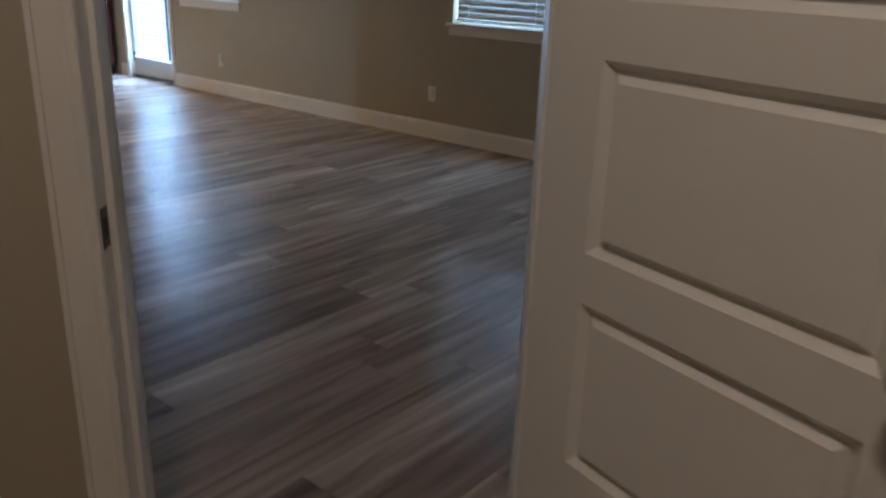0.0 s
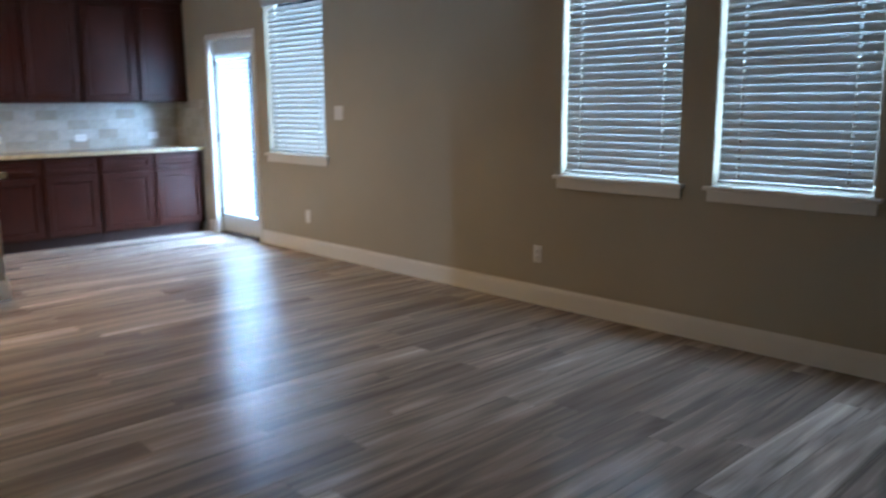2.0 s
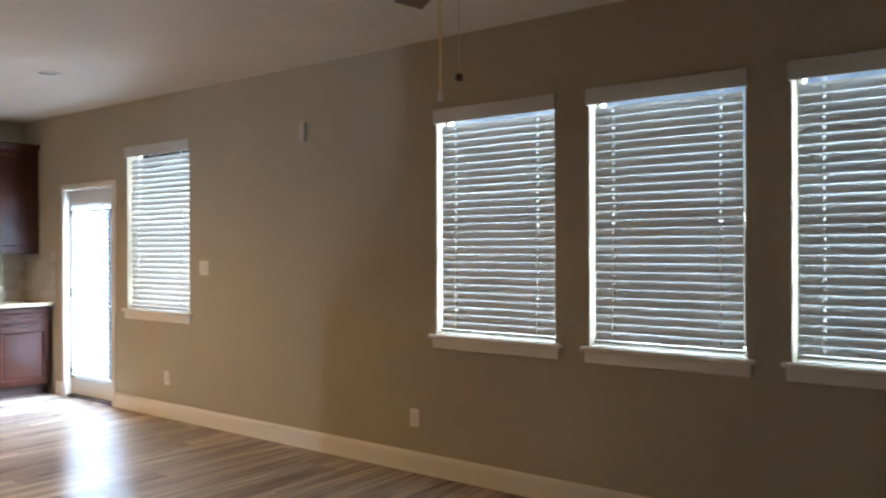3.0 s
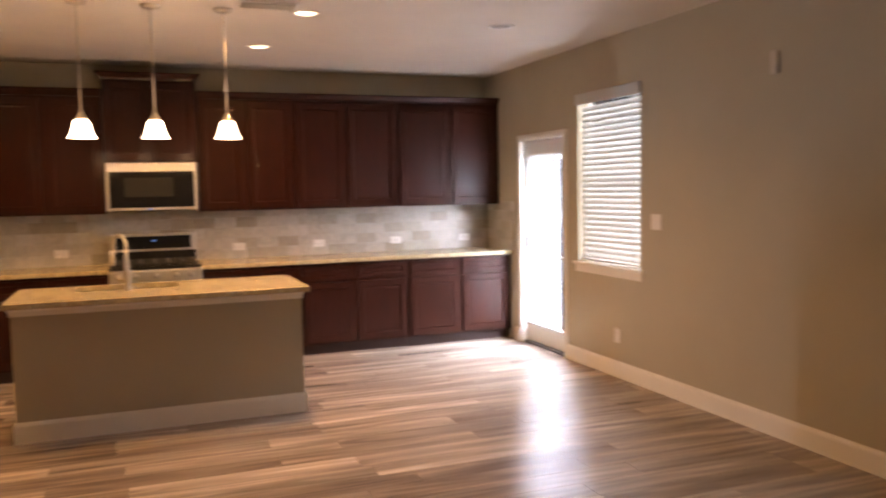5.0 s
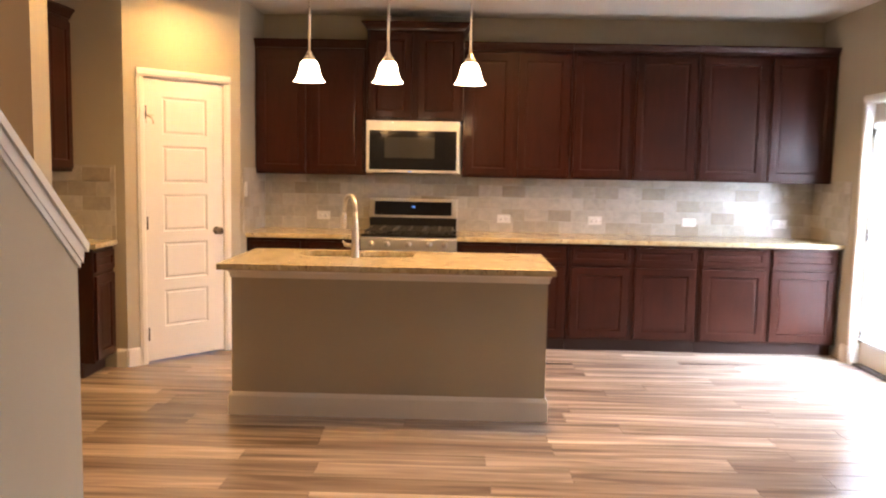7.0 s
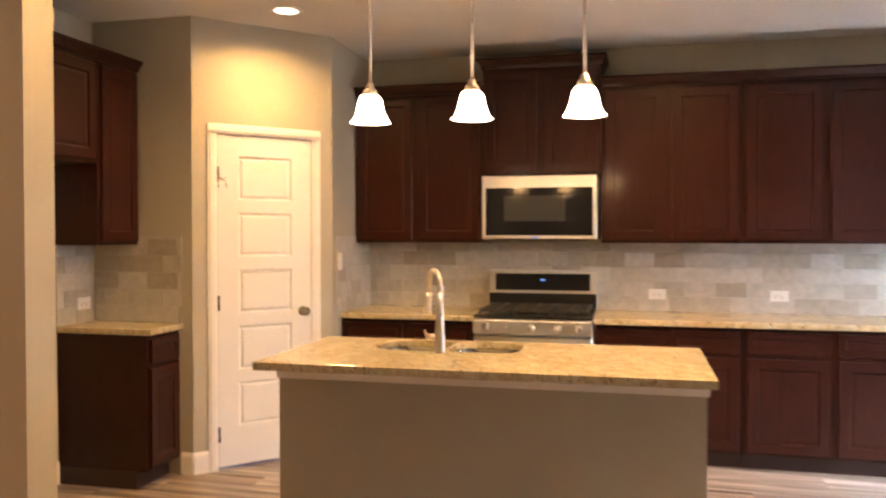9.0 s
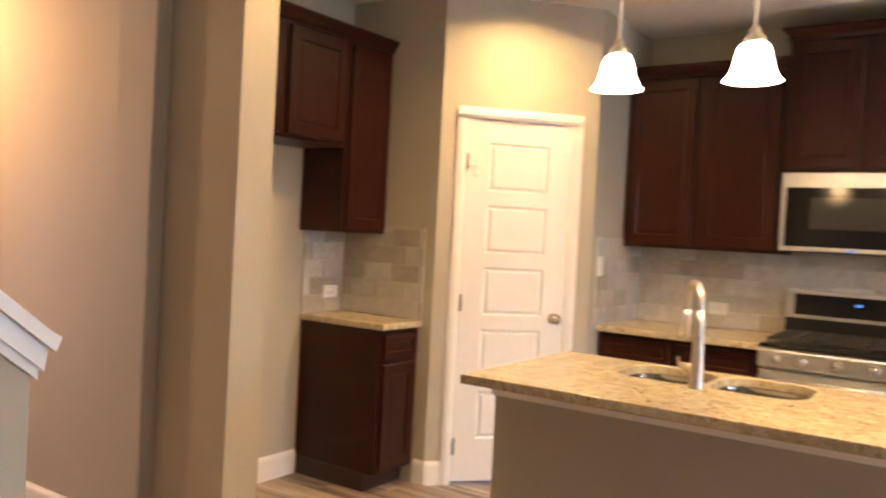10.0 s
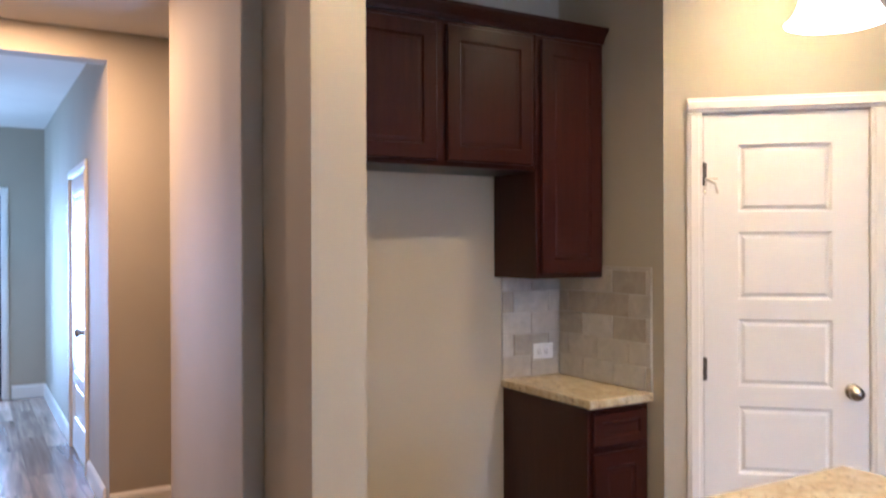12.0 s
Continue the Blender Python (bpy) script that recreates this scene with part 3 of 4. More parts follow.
round_knob(door_5, 0.82, 0.93)
bm = bmesh.new()
lathe(bm, ((0.0, 0), (0.032, 0), (0.030, 0.014), (0.0, 0.016)), 20, pose(0.82, 0, 1.08, 90))
part("deadbolt", bm, NICKEL, door_5, "nickel deadbolt")

# ---- windows and blinds ----


def window(number, m, w, h, z0):
    """A single-hung window in an opening: vinyl frame, two sashes with panes, stool and apron. x from the opening's left, z from its foot."""
    win = thing("window_%d" % number, m, "white vinyl window with painted sill", "window", kind="structure")
    for a in ((0, 0.026, 0, h), (w - 0.026, w, 0, h), (0.026, w - 0.026, 0, 0.040), (0.026, w - 0.026, h - 0.026, h)):
        part("window_frame", box(a[0], a[1], 0.095, 0.155, a[2], a[3], bevel=0.004), WHITE, win)
    part("meeting_rail", box(0.026, w - 0.026, 0.105, 0.140, h / 2 - 0.02, h / 2 + 0.02, bevel=0.003), WHITE, win)
    for a, b in ((0.040, h / 2 - 0.02), (h / 2 + 0.02, h - 0.026)):
        p = part("pane", box(0.026, w - 0.026, 0.120, 0.124, a, b), GLASS, win)
        p.visible_shadow = False
    part("window_sill", box(-0.045, w + 0.045, -0.035, 0.094, -0.022, 0.0015, bevel=0.006, segments=2), WHITE, win)
    part("window_apron", box(-0.025, w + 0.025, -0.016, 0.0, -0.085, -0.022, bevel=0.004), WHITE, win)
    return win


def blind(m, w, h, tilt, count, label, valance=0.085, slat_w=0.050, side=0.019, skin=None):
    """A slatted blind hung in an opening; m: the opening's foot."""
    skin = skin or SLAT
    ob = thing("window_blind", m, label, "window blind", "window blinds")
    if valance:
        bm = bmesh.new()
        bx(bm, -0.014, w + 0.014, -0.022, -0.008, h - 0.072, h + 0.018, 0.004)
        bx(bm, -0.014, 0.0, -0.008, -0.001, h - 0.072, h + 0.018)
        bx(bm, w, w + 0.014, -0.008, -0.001, h - 0.072, h + 0.018)
        part("valance", bm, skin, ob)
    part("headrail", box(0.008, w - 0.008, 0.012, 0.060, h - 0.045, h - 0.004, bevel=0.003), skin, ob)
    low, high = 0.062, h - (0.108 if valance else 0.085)
    pitch = (high - low) / (count - 1)
    bm = bmesh.new()
    # slat: three strips across, with a routed cord hole in the middle strip at each ladder
    xs = (side, 0.123, 0.137, w - 0.137, w - 0.123, w - side)
    prof = [(slat_w * (k / 3 - 0.5), 0.0022 * math.cos(math.pi * (k / 3 - 0.5))) for k in range(4)]
    top, low_side = ([[bm.verts.new((x, y, z + s)) for y, z in prof] for x in xs] for s in (0.0013, -0.0013))
    cells = {(i, k) for i in range(5) for k in range(3)} - {(1, 1), (3, 1)}
    for i, k in sorted(cells):
        q = ((i, k), (i + 1, k), (i + 1, k + 1), (i, k + 1))
        bm.faces.new([top[a][b] for a, b in q])
        bm.faces.new([low_side[a][b] for a, b in q[::-1]])
        for (a, b), (c, d), beside in zip(q, q[1:] + q[:1], ((i, k - 1), (i + 1, k), (i, k + 1), (i - 1, k))):
            if beside not in cells:
                bm.faces.new((top[a][b], low_side[a][b], low_side[c][d], top[c][d]))
    bmesh.ops.recalc_face_normals(bm, faces=bm.faces)
    first = part("slat", bm, skin, ob)
    first.matrix_basis = pose(0, 0.036, low, tilt)
    for i in range(1, count):
        again(first, pose(0, 0.036, low + pitch * i, tilt + random.uniform(-1.5, 1.5), 0, random.uniform(-0.06, 0.06)))
    part("bottom_rail", box(side, w - side, 0.012, 0.060, 0.020, 0.036, bevel=0.004), skin, ob)
    for x in (0.13, w - 0.13):
        for y in (0.012, 0.060):
            part("ladder_cord", box(x - 0.0022, x + 0.0022, y - 0.0007, y + 0.0007, 0.03, h - 0.03), CORD, ob)
    return ob


for i, (a, b, c, d) in enumerate(WINDOWS):
    m = pose(a, WALL_N, c)
    window(i + 1, m, b - a, d - c, c)
    if i < 3:
        blind(m, b - a, d - c, 76.5, 27, "white slatted blind lowered over a living room window")
    else:
        blind(m, b - a, d - c, 59, 28, "white slatted blind nearly closed over the kitchen window")
window(5, pose(-4.93, -2.82 - 2.76, 0.70, rz=-90), 1.10, 1.50, 0.70)
blind(pose(-8.771 + lx + 0.004, WALL_N - 0.022, 0.022 + lz0), dw - 2 * lx - 0.008, lz1 - lz0, 66, 34, "white narrow slatted blind hung on the back door", 0, 0.048, 0.004, VINYL)

# ---- kitchen ----


def cab_door(name, parent, x0, x1, z0, z1, front):
    bm = bmesh.new()
    s = min(0.058, (z1 - z0) * 0.27)
    panelled(bm, x0, x1, z0, z1, front - 0.020, front - 0.001, [(x0 + s, x1 - s, z0 + s, z1 - s)], 0.008, False, 0.006, 0.014 if z1 - z0 > 0.3 else 0.009, 0.25)
    return part(name, bm, CHERRY, parent)


def crown(parent, x0, x1, depth, z, left=True, right=True):
    bm = bmesh.new()
    prof = ((0.0, 0.0), (0.010, 0.0), (0.014, 0.018), (0.030, 0.040), (0.042, 0.052), (0.042, 0.066), (0.0, 0.066))
    loops = []
    for o, h in prof:
        a, b = x0 - (o if left else 0), x1 + (o if right else 0)
        loops.append([bm.verts.new(p) for p in ((a, 0, z + h), (a, -depth - o, z + h), (b, -depth - o, z + h), (b, 0, z + h))])
    for p, q in zip(loops, loops[1:]):
        for k in range(3):
            bm.faces.new((p[k], p[k + 1], q[k + 1], q[k]))
    bm.faces.new(loops[-2])
    bm.faces.new(loops[0][::-1])
    bmesh.ops.recalc_face_normals(bm, faces=bm.faces)
    part("crown", bm, CHERRY, parent)


def upper_unit(m, w, z0, z1, depth, splits, label, left=False, right=False):
    ob = thing("upper_cabinet", m, label, "cabinet", "upper cabinets")
    part("body", box(0.001, w - 0.001, -depth, -0.001, z0, z1, bevel=0.002), CHERRY, ob)
    edges = [0.0, *splits, w]
    for a, b in zip(edges, edges[1:]):
        cab_door("door", ob, a + 0.024, b - 0.024, z0 + 0.020, z1 - 0.022, -depth)
    crown(ob, 0, w, depth, z1, left, right)
    return ob


def base_unit(m, w, splits, label, depth=0.60, drawers=True):
    ob = thing("base_cabinet", m, label, "cabinet", "base cabinets")
    part("body", box(0.001, w - 0.001, -depth, -0.001, 0.10, 0.868, bevel=0.002), CHERRY, ob)
    part("toe_kick", box(0.001, w - 0.001, -depth + 0.07, -0.01, 0.0, 0.0995), SHADOWKICK, ob)
    edges = [0.0, *splits, w]
    for a, b in zip(edges, edges[1:]):
        if drawers:
            cab_door("drawer", ob, a + 0.023, b - 0.023, 0.712, 0.845, -depth)
        cab_door("door", ob, a + 0.023, b - 0.023, 0.118, 0.684 if drawers else 0.845, -depth)
    return ob


def on_back(y):
    return pose(BACK, y, 0, rz=90)


UB, UT = 1.375, 2.400
CHERRYNAME = "dark cherry stained wall cabinet with panelled doors"
upper_unit(on_back(0.418), 0.919, UB, UT, 0.315, [0.443], CHERRYNAME)
upper_unit(on_back(1.340), 0.785, 1.826, 2.548, 0.345, [0.392], "taller cherry stained cabinet above the microwave", True, True)
upper_unit(on_back(2.128), 0.882, UB, UT, 0.315, [0.428], CHERRYNAME)
upper_unit(on_back(3.012), 1.026, UB, UT, 0.315, [0.493], CHERRYNAME)
upper_unit(on_back(4.040), 1.105, UB, UT, 0.315, [0.560], "dark cherry stained wall cabinet beside the window wall")
BASENAME = "dark cherry stained base cabinet with drawers and doors"
base_unit(on_back(0.418), 0.918, [0.455], BASENAME)
base_unit(on_back(2.101), 0.884, [0.445], BASENAME)
base_unit(on_back(2.987), 1.033, [0.508], BASENAME)
base_unit(on_back(4.022), 1.098, [0.548], "dark cherry stained base cabinet beside the back door")

# fridge alcove cabinets
tall = upper_unit(pose(-7.805, ALCY, 0, rz=180), 0.374, 1.372, UT, 0.310, [], "tall narrow cherry wall cabinet in the alcove", False, False)
over = upper_unit(pose(-6.753, ALCY, 0, rz=180), 1.050, 1.825, UT, 0.310, [0.14, 0.590], "cherry cabinet over the empty fridge space")
low = base_unit(pose(-7.852, ALCY, 0, rz=180), 0.326, [], "single cherry base cabinet beside the fridge space", 0.580)


def worktop(name, m, x0, x1, y0, y1, label, holes=(), z0=0.870, z1=0.905):
    """A granite slab with an eased edge and round-cornered holes."""
    bm = bmesh.new()

    def loop(points):
        v = [bm.verts.new((x, y, z1)) for x, y in points]
        return [bm.edges.new((v[i], v[(i + 1) % len(v)])) for i in range(len(v))]

    edges = loop(((x0, y0), (x1, y0), (x1, y1), (x0, y1)))
    for h in holes:
        edges += loop(h)
    bmesh.ops.triangle_fill(bm, edges=edges, use_beauty=True, use_dissolve=False)
    inside = [f for f in bm.faces if any(abs(f.calc_center_median().x - sum(p[0] for p in h) / len(h)) < max(p[0] for p in h) - sum(p[0] for p in h) / len(h) - 1e-4
              and abs(f.calc_center_median().y - sum(p[1] for p in h) / len(h)) < max(p[1] for p in h) - sum(p[1] for p in h) / len(h) - 1e-4
              and all(any(abs(v.co.x - p[0]) + abs(v.co.y - p[1]) < 1e-4 for p in h) for v in f.verts) for h in holes)]
    bmesh.ops.delete(bm, geom=inside, context="FACES_ONLY")
    top = list(bm.faces)
    ex = bmesh.ops.extrude_face_region(bm, geom=top)
    bmesh.ops.translate(bm, verts=[g for g in ex["geom"] if isinstance(g, bmesh.types.BMVert)], vec=(0, 0, z0 - z1))
    bmesh.ops.recalc_face_normals(bm, faces=bm.faces)
    rim = [e for e in bm.edges if len(e.link_faces) == 2 and e.calc_face_angle(0) > 1.0]
    bmesh.ops.bevel(bm, geom=rim, offset=0.004, segments=2, profile=0.5, affect="EDGES")
    ob = solid(name, bm, GRANITE, label, "countertop", "", m)
    return ob


TOPNAME = "polished speckled beige granite countertop"
worktop("countertop", on_back(0.418), 0, 0.919, -0.645, -0.001, TOPNAME)
worktop("countertop", on_back(2.099), 0, 3.040, -0.645, -0.001, TOPNAME)
worktop("countertop", pose(-7.840, ALCY, 0, rz=180), 0, 0.341, -0.612, -0.001, "small granite countertop beside the fridge space")

# island
island = thing("kitchen_island", pose(-7.40, 1.723, 0), "greige painted kitchen island with white baseboard", "kitchen island")
bm = bmesh.new()
loops = [[bm.verts.new(p) for p in ((x0, -y, z), (x1, -y, z), (x1, y, z), (x0, y, z))] for x0, x1, y, z in ((-0.384, 0.204, 0.888, 0.0), (-0.40, 0.22, 0.904, 0.0), (-0.40, 0.22, 0.904, 0.868), (-0.384, 0.204, 0.888, 0.868))]
for a, b in zip(loops, loops[1:] + loops[:1]):
    for k in range(4):
        bm.faces.new((a[k], a[(k + 1) % 4], b[(k + 1) % 4], b[k]))
bmesh.ops.recalc_face_normals(bm, faces=bm.faces)
part("body", bm, WALL, island)
prof = ((0.34, 0.0), (0.356, 0.0), (0.356, 0.112), (0.350, 0.126), (0.346, 0.134), (0.34, 0.134))


def ring_trim(profile, hx, hy):
    """A moulding mitred round three sides of a box of half sizes hx, hy; the profile's first number is measured from 0.34."""
    bm = bmesh.new()
    rows = []
    for o, z in profile:
        d = o - 0.34
        rows.append([bm.verts.new(p) for p in ((-0.40, -hy - d, z), (hx + d, -hy - d, z), (hx + d, hy + d, z), (-0.40, hy + d, z))])
    for a, b in zip(rows, rows[1:]):
        for k in range(3):
            bm.faces.new((a[k], a[k + 1], b[k + 1], b[k]))
    bmesh.ops.recalc_face_normals(bm, faces=bm.faces)
    return bm


part("baseboard", ring_trim(prof, 0.22, 0.904), WHITE, island, "white painted baseboard")
part("top_moulding", ring_trim(((0.34, 0.800), (0.348, 0.802), (0.352, 0.832), (0.366, 0.850), (0.368, 0.8695), (0.34, 0.8695)), 0.22, 0.904), WHITE, island, "white moulding under the top")


def rounded(cx, cy, hx, hy, r, seg=7):
    pts = []
    for sx, sy, a0 in ((1, 1, 0), (-1, 1, 90), (-1, -1, 180), (1, -1, 270)):
        for k in range(seg + 1):
            a = radians(a0 + 90 * k / seg)
            pts.append((cx + sx * (hx - r) + r * math.cos(a), cy + sy * (hy - r) + r * math.sin(a)))
    return pts


BOWLS = ((-0.205, 1.325 - 1.723, 0.175, 0.163, 0.10), (-0.205, 1.674 - 1.723, 0.175, 0.163, 0.10))
worktop("island_countertop", pose(-7.40, 1.723, 0), -0.42, 0.440, -0.925, 0.925, "beige speckled granite island top with sink cut-outs", [rounded(*b) for b in BOWLS])
sink = thing("sink", pose(-7.40, 1.723, 0.665), "undermount stainless steel double bowl sink", "sink")
for b in BOWLS:
    bm = bmesh.new()
    levels = ((0.008, 0.2045), (0.004, 0.19), (0.0, 0.12), (-0.006, 0.04), (-0.025, 0.012), (-0.055, 0.003))
    rows = []
    for grow, z in levels:
        pts = rounded(b[0], b[1], b[2] + grow, b[3] + grow, b[4] + grow * 0.5)
        rows.append([bm.verts.new((x, y, z)) for x, y in pts])
    for p, q in zip(rows, rows[1:]):
        for k in range(len(p)):
            bm.faces.new((p[k], p[(k + 1) % len(p)], q[(k + 1) % len(p)], q[k])).smooth = True
    bm.faces.new(rows[-1])
    part("bowl", bm, SINKSTEEL, sink)
    part("drain", lathe(bmesh.new(), ((0.0, 0.004), (0.030, 0.005), (0.043, 0.009), (0.045, 0.004)), 20, pose(b[0], b[1], 0)), STEEL, sink)
faucet = thing("faucet", pose(-7.380, 1.502, 0.905) @ Matrix.Diagonal((1, 1, 0.95, 1)), "brushed nickel gooseneck pull-down faucet", "faucet")
bm = bmesh.new()
lathe(bm, ((0.0, 0), (0.027, 0), (0.027, 0.004), (0.0245, 0.010), (0.0225, 0.07), (0.0195, 0.15), (0.0155, 0.23), (0.0130, 0.285), (0.0, 0.286)), 20)
part("base", bm, NICKEL, faucet)
R = 0.072
arch = [(0, 0, 0.14), (0, 0, 0.30)] + [(-R + R * math.cos(a), 0, 0.312 + R * 1.0 * math.sin(a)) for a in (math.pi * k / 12 for k in range(0, 12))]
arch += [(-2 * R - 0.002, 0, 0.295), (-2 * R - 0.008, 0, 0.26)]
part("spout", tube(bmesh.new(), arch, 0.0125, 14), NICKEL, faucet).matrix_basis = pose(0, 0, 0, rz=34)
part("spray_head", tube(bmesh.new(), ((-2 * R - 0.006, 0, 0.275), (-2 * R - 0.012, 0, 0.235), (-2 * R - 0.020, 0, 0.175), (-2 * R - 0.021, 0, 0.168)), (0.0135, 0.016, 0.0185, 0.015), 14), NICKEL, faucet).matrix_basis = pose(0, 0, 0, rz=34)
bm = tube(bmesh.new(), ((0, -0.018, 0.075), (0, -0.062, 0.078)), (0.013, 0.013), 12)
tube(bm, ((0, -0.058, 0.078), (-0.006, -0.068, 0.090), (-0.020, -0.074, 0.104)), (0.009, 0.006, 0.005), 8)
part("handle", bm, NICKEL, faucet)

# range
RY0, RW = 1.339, 0.758
oven = thing("gas_range", on_back(RY0), "freestanding stainless steel gas range with black cooktop", "stove")
part("body", box(0.002, RW - 0.002, -0.64, -0.012, 0.03, 0.895, bevel=0.004), STEEL, oven)
part("cooktop", box(0.0, RW, -0.655, -0.09, 0.896, 0.916, bevel=0.005), ENAMEL, oven)
bm = bmesh.new()
bx(bm, 0.0, RW, -0.695, -0.641, 0.795, 0.893, 0.012, 2)
part("control_panel", bm, STEEL, oven)
kn = part("knob", lathe(bmesh.new(), ((0.0, 0.0), (0.024, 0.0), (0.024, 0.008), (0.019, 0.012), (0.017, 0.034), (0.014, 0.038), (0.0, 0.038)), 18, pose(0, 0, 0, 90)), STEEL, oven, "steel control knob")
kn.matrix_basis = pose(0.09, -0.695, 0.845)
for x in (0.215, 0.379, 0.543, 0.668):
    again(kn, pose(x, -0.695, 0.845))
od = part("oven_door", box(0.006, RW - 0.006, -0.682, -0.641, 0.235, 0.785, bevel=0.006), STEEL, oven)
part("window", box(0.10, RW - 0.10, -0.6845, -0.681, 0.33, 0.735, bevel=0.001), BLACKGLASS, od)
bm = tube(bmesh.new(), ((0.05, -0.728, 0.742), (RW - 0.05, -0.728, 0.742)), 0.013, 12)
for x in (0.075, RW - 0.075):
    tube(bm, ((x, -0.682, 0.742), (x, -0.728, 0.742)), 0.009, 8)
part("handle", bm, STEEL, od)
part("drawer", box(0.006, RW - 0.006, -0.678, -0.641, 0.06, 0.225, bevel=0.006), STEEL, oven)
bm = bmesh.new()
bx(bm, 0.0, RW, -0.085, -0.012, 0.897, 1.178, 0.008, 2)
bg = part("backguard", bm, STEEL, oven)
part("panel", box(0.048, RW - 0.048, -0.0895, -0.0845, 1.038, 1.156, bevel=0.002), BLACKGLASS, bg)
part("lower_panel", box(0.004, RW - 0.004, -0.0890, -0.0845, 0.918, 1.018, bevel=0.001), ENAMEL, bg)
part("display", box(0.367, 0.397, -0.0905, -0.0892, 1.105, 1.119), DISPLAY, bg, "small blue clock display")
for x0 in (0.03, 0.265, 0.50):
    bm = bmesh.new()
    w = 0.228
    for x in (x0, x0 + w / 2 - 0.006, x0 + w - 0.012):
        bx(bm, x, x + 0.012, -0.63, -0.115, 0.934, 0.950, 0.003)
    for y in (-0.63, -0.50, -0.375, -0.25, -0.127):
        bx(bm, x0, x0 + w, y, y + 0.012, 0.936, 0.950, 0.003)
    for x in (x0, x0 + w - 0.012):
        for y in (-0.63, -0.127):
            bx(bm, x, x + 0.012, y, y + 0.012, 0.914, 0.938)
    part("grate", bm, IRON, oven, "black cast iron grate")
for x, y in ((0.144, -0.50), (0.144, -0.24), (0.379, -0.37), (0.614, -0.50), (0.614, -0.24)):
    part("burner", lathe(bmesh.new(), ((0.0, 0), (0.045, 0), (0.045, 0.006), (0.032, 0.010), (0.032, 0.016), (0.0, 0.017)), 20, pose(x, y, 0.9155)), IRON, oven)

# microwave
mw = thing("microwave", on_back(1.341), "stainless steel microwave mounted under a cabinet", "microwave")
part("body", box(0.0, 0.766, -0.335, -0.001, 1.398, 1.823, bevel=0.003), STEEL, mw)
md = part("door", box(0.0, 0.766, -0.372, -0.336, 1.400, 1.824, bevel=0.005), STEEL, mw)
part("glass", box(0.026, 0.740, -0.3755, -0.371, 1.424, 1.744, bevel=0.002), BLACKGLASS, md)
part("window", box(0.150, 0.560, -0.3775, -0.3752, 1.520, 1.690, bevel=0.001), GREYGLASS, md)
part("vent_strip", box(0.05, 0.706, -0.330, -0.05, 1.393, 1.3978), ENAMEL, mw)
# badge borrows the clock display's emission, so its blue is added glow
part("badge", box(0.345, 0.375, -0.3765, -0.3725, 1.405, 1.417), DISPLAY, mw, "small bluish badge made to glow")

# lamps on the ceiling


def downlight(x, y, lit):
    ob = thing("downlight", pose(x, y, CEIL), "lit round recessed ceiling downlight" if lit else "unlit round recessed ceiling downlight", "ceiling light", "downlights")
    part("trim_ring", lathe(bmesh.new(), ((0.070, -0.001), (0.072, -0.006), (0.092, -0.006), (0.098, -0.001)), 32), WHITE, ob)
    part("lens", lathe(bmesh.new(), ((0.0, -0.004), (0.0705, -0.003)), 32), BULB if lit else UNLIT, ob)


for x, y, lit in ((-8.21, 0.39, True), (-8.345, 2.57, True), (-7.02, 2.685, True), (-6.84, 0.42, True), (-7.07, 4.14, False), (-5.94, -2.12, True)):
    downlight(x, y, lit)
pendant = thing("pendant_lamp", pose(-7.05, 1.288, CEIL), "lit bell shaped frosted glass pendant lamp", "pendant lamp", "pendants over the island")
part("canopy", lathe(bmesh.new(), ((0.0, -0.026), (0.030, -0.026), (0.052, -0.020), (0.062, -0.006), (0.062, 0.0)), 24), NICKEL, pendant, "nickel ceiling canopy")
part("rod", tube(bmesh.new(), ((0, 0, -0.024), (0, 0, -0.680)), 0.0062, 10), NICKEL, pendant)
part("socket", lathe(bmesh.new(), ((0.007, -0.664), (0.015, -0.670), (0.017, -0.686), (0.028, -0.696), (0.031, -0.704), (0.031, -0.720), (0.0, -0.720)), 20), NICKEL, pendant)
outer = ((0.028, -0.716), (0.038, -0.719), (0.046, -0.731), (0.051, -0.750), (0.056, -0.774), (0.063, -0.798), (0.074, -0.817), (0.084, -0.826))
inner = tuple((r - 0.003, z) for r, z in outer[::-1])
part("shade", lathe(bmesh.new(), outer + inner, 36), SHADE, pendant, "glowing frosted glass bell shade")
for y in (1.714, 2.157):
    copy_thing(pendant, pose(-7.05, y, CEIL))
vent = thing("ceiling_vent", pose(-6.85, 2.41, CEIL), "white louvred air vent on the ceiling", "vent")
part("frame", box(-0.09, 0.09, -0.19, 0.19, -0.006, -0.001, bevel=0.002), WHITE, vent)
sl = part("louvre", box(-0.009, 0.009, -0.165, 0.165, -0.0015, 0.0015), WHITE, vent)
sl.matrix_basis = pose(-0.06, 0, -0.010, 0, 35)
for i in range(1, 7):
    again(sl, pose(-0.06 + 0.02 * i, 0, -0.010, 0, 35))
dome = thing("ceiling_lamp", pose(-0.42, 0.20, CEIL), "small round flush ceiling lamp in the bedroom", "ceiling light")
part("base", lathe(bmesh.new(), ((0.0, -0.03), (0.13, -0.03), (0.14, -0.02), (0.14, 0.0)), 28), NICKEL, dome)

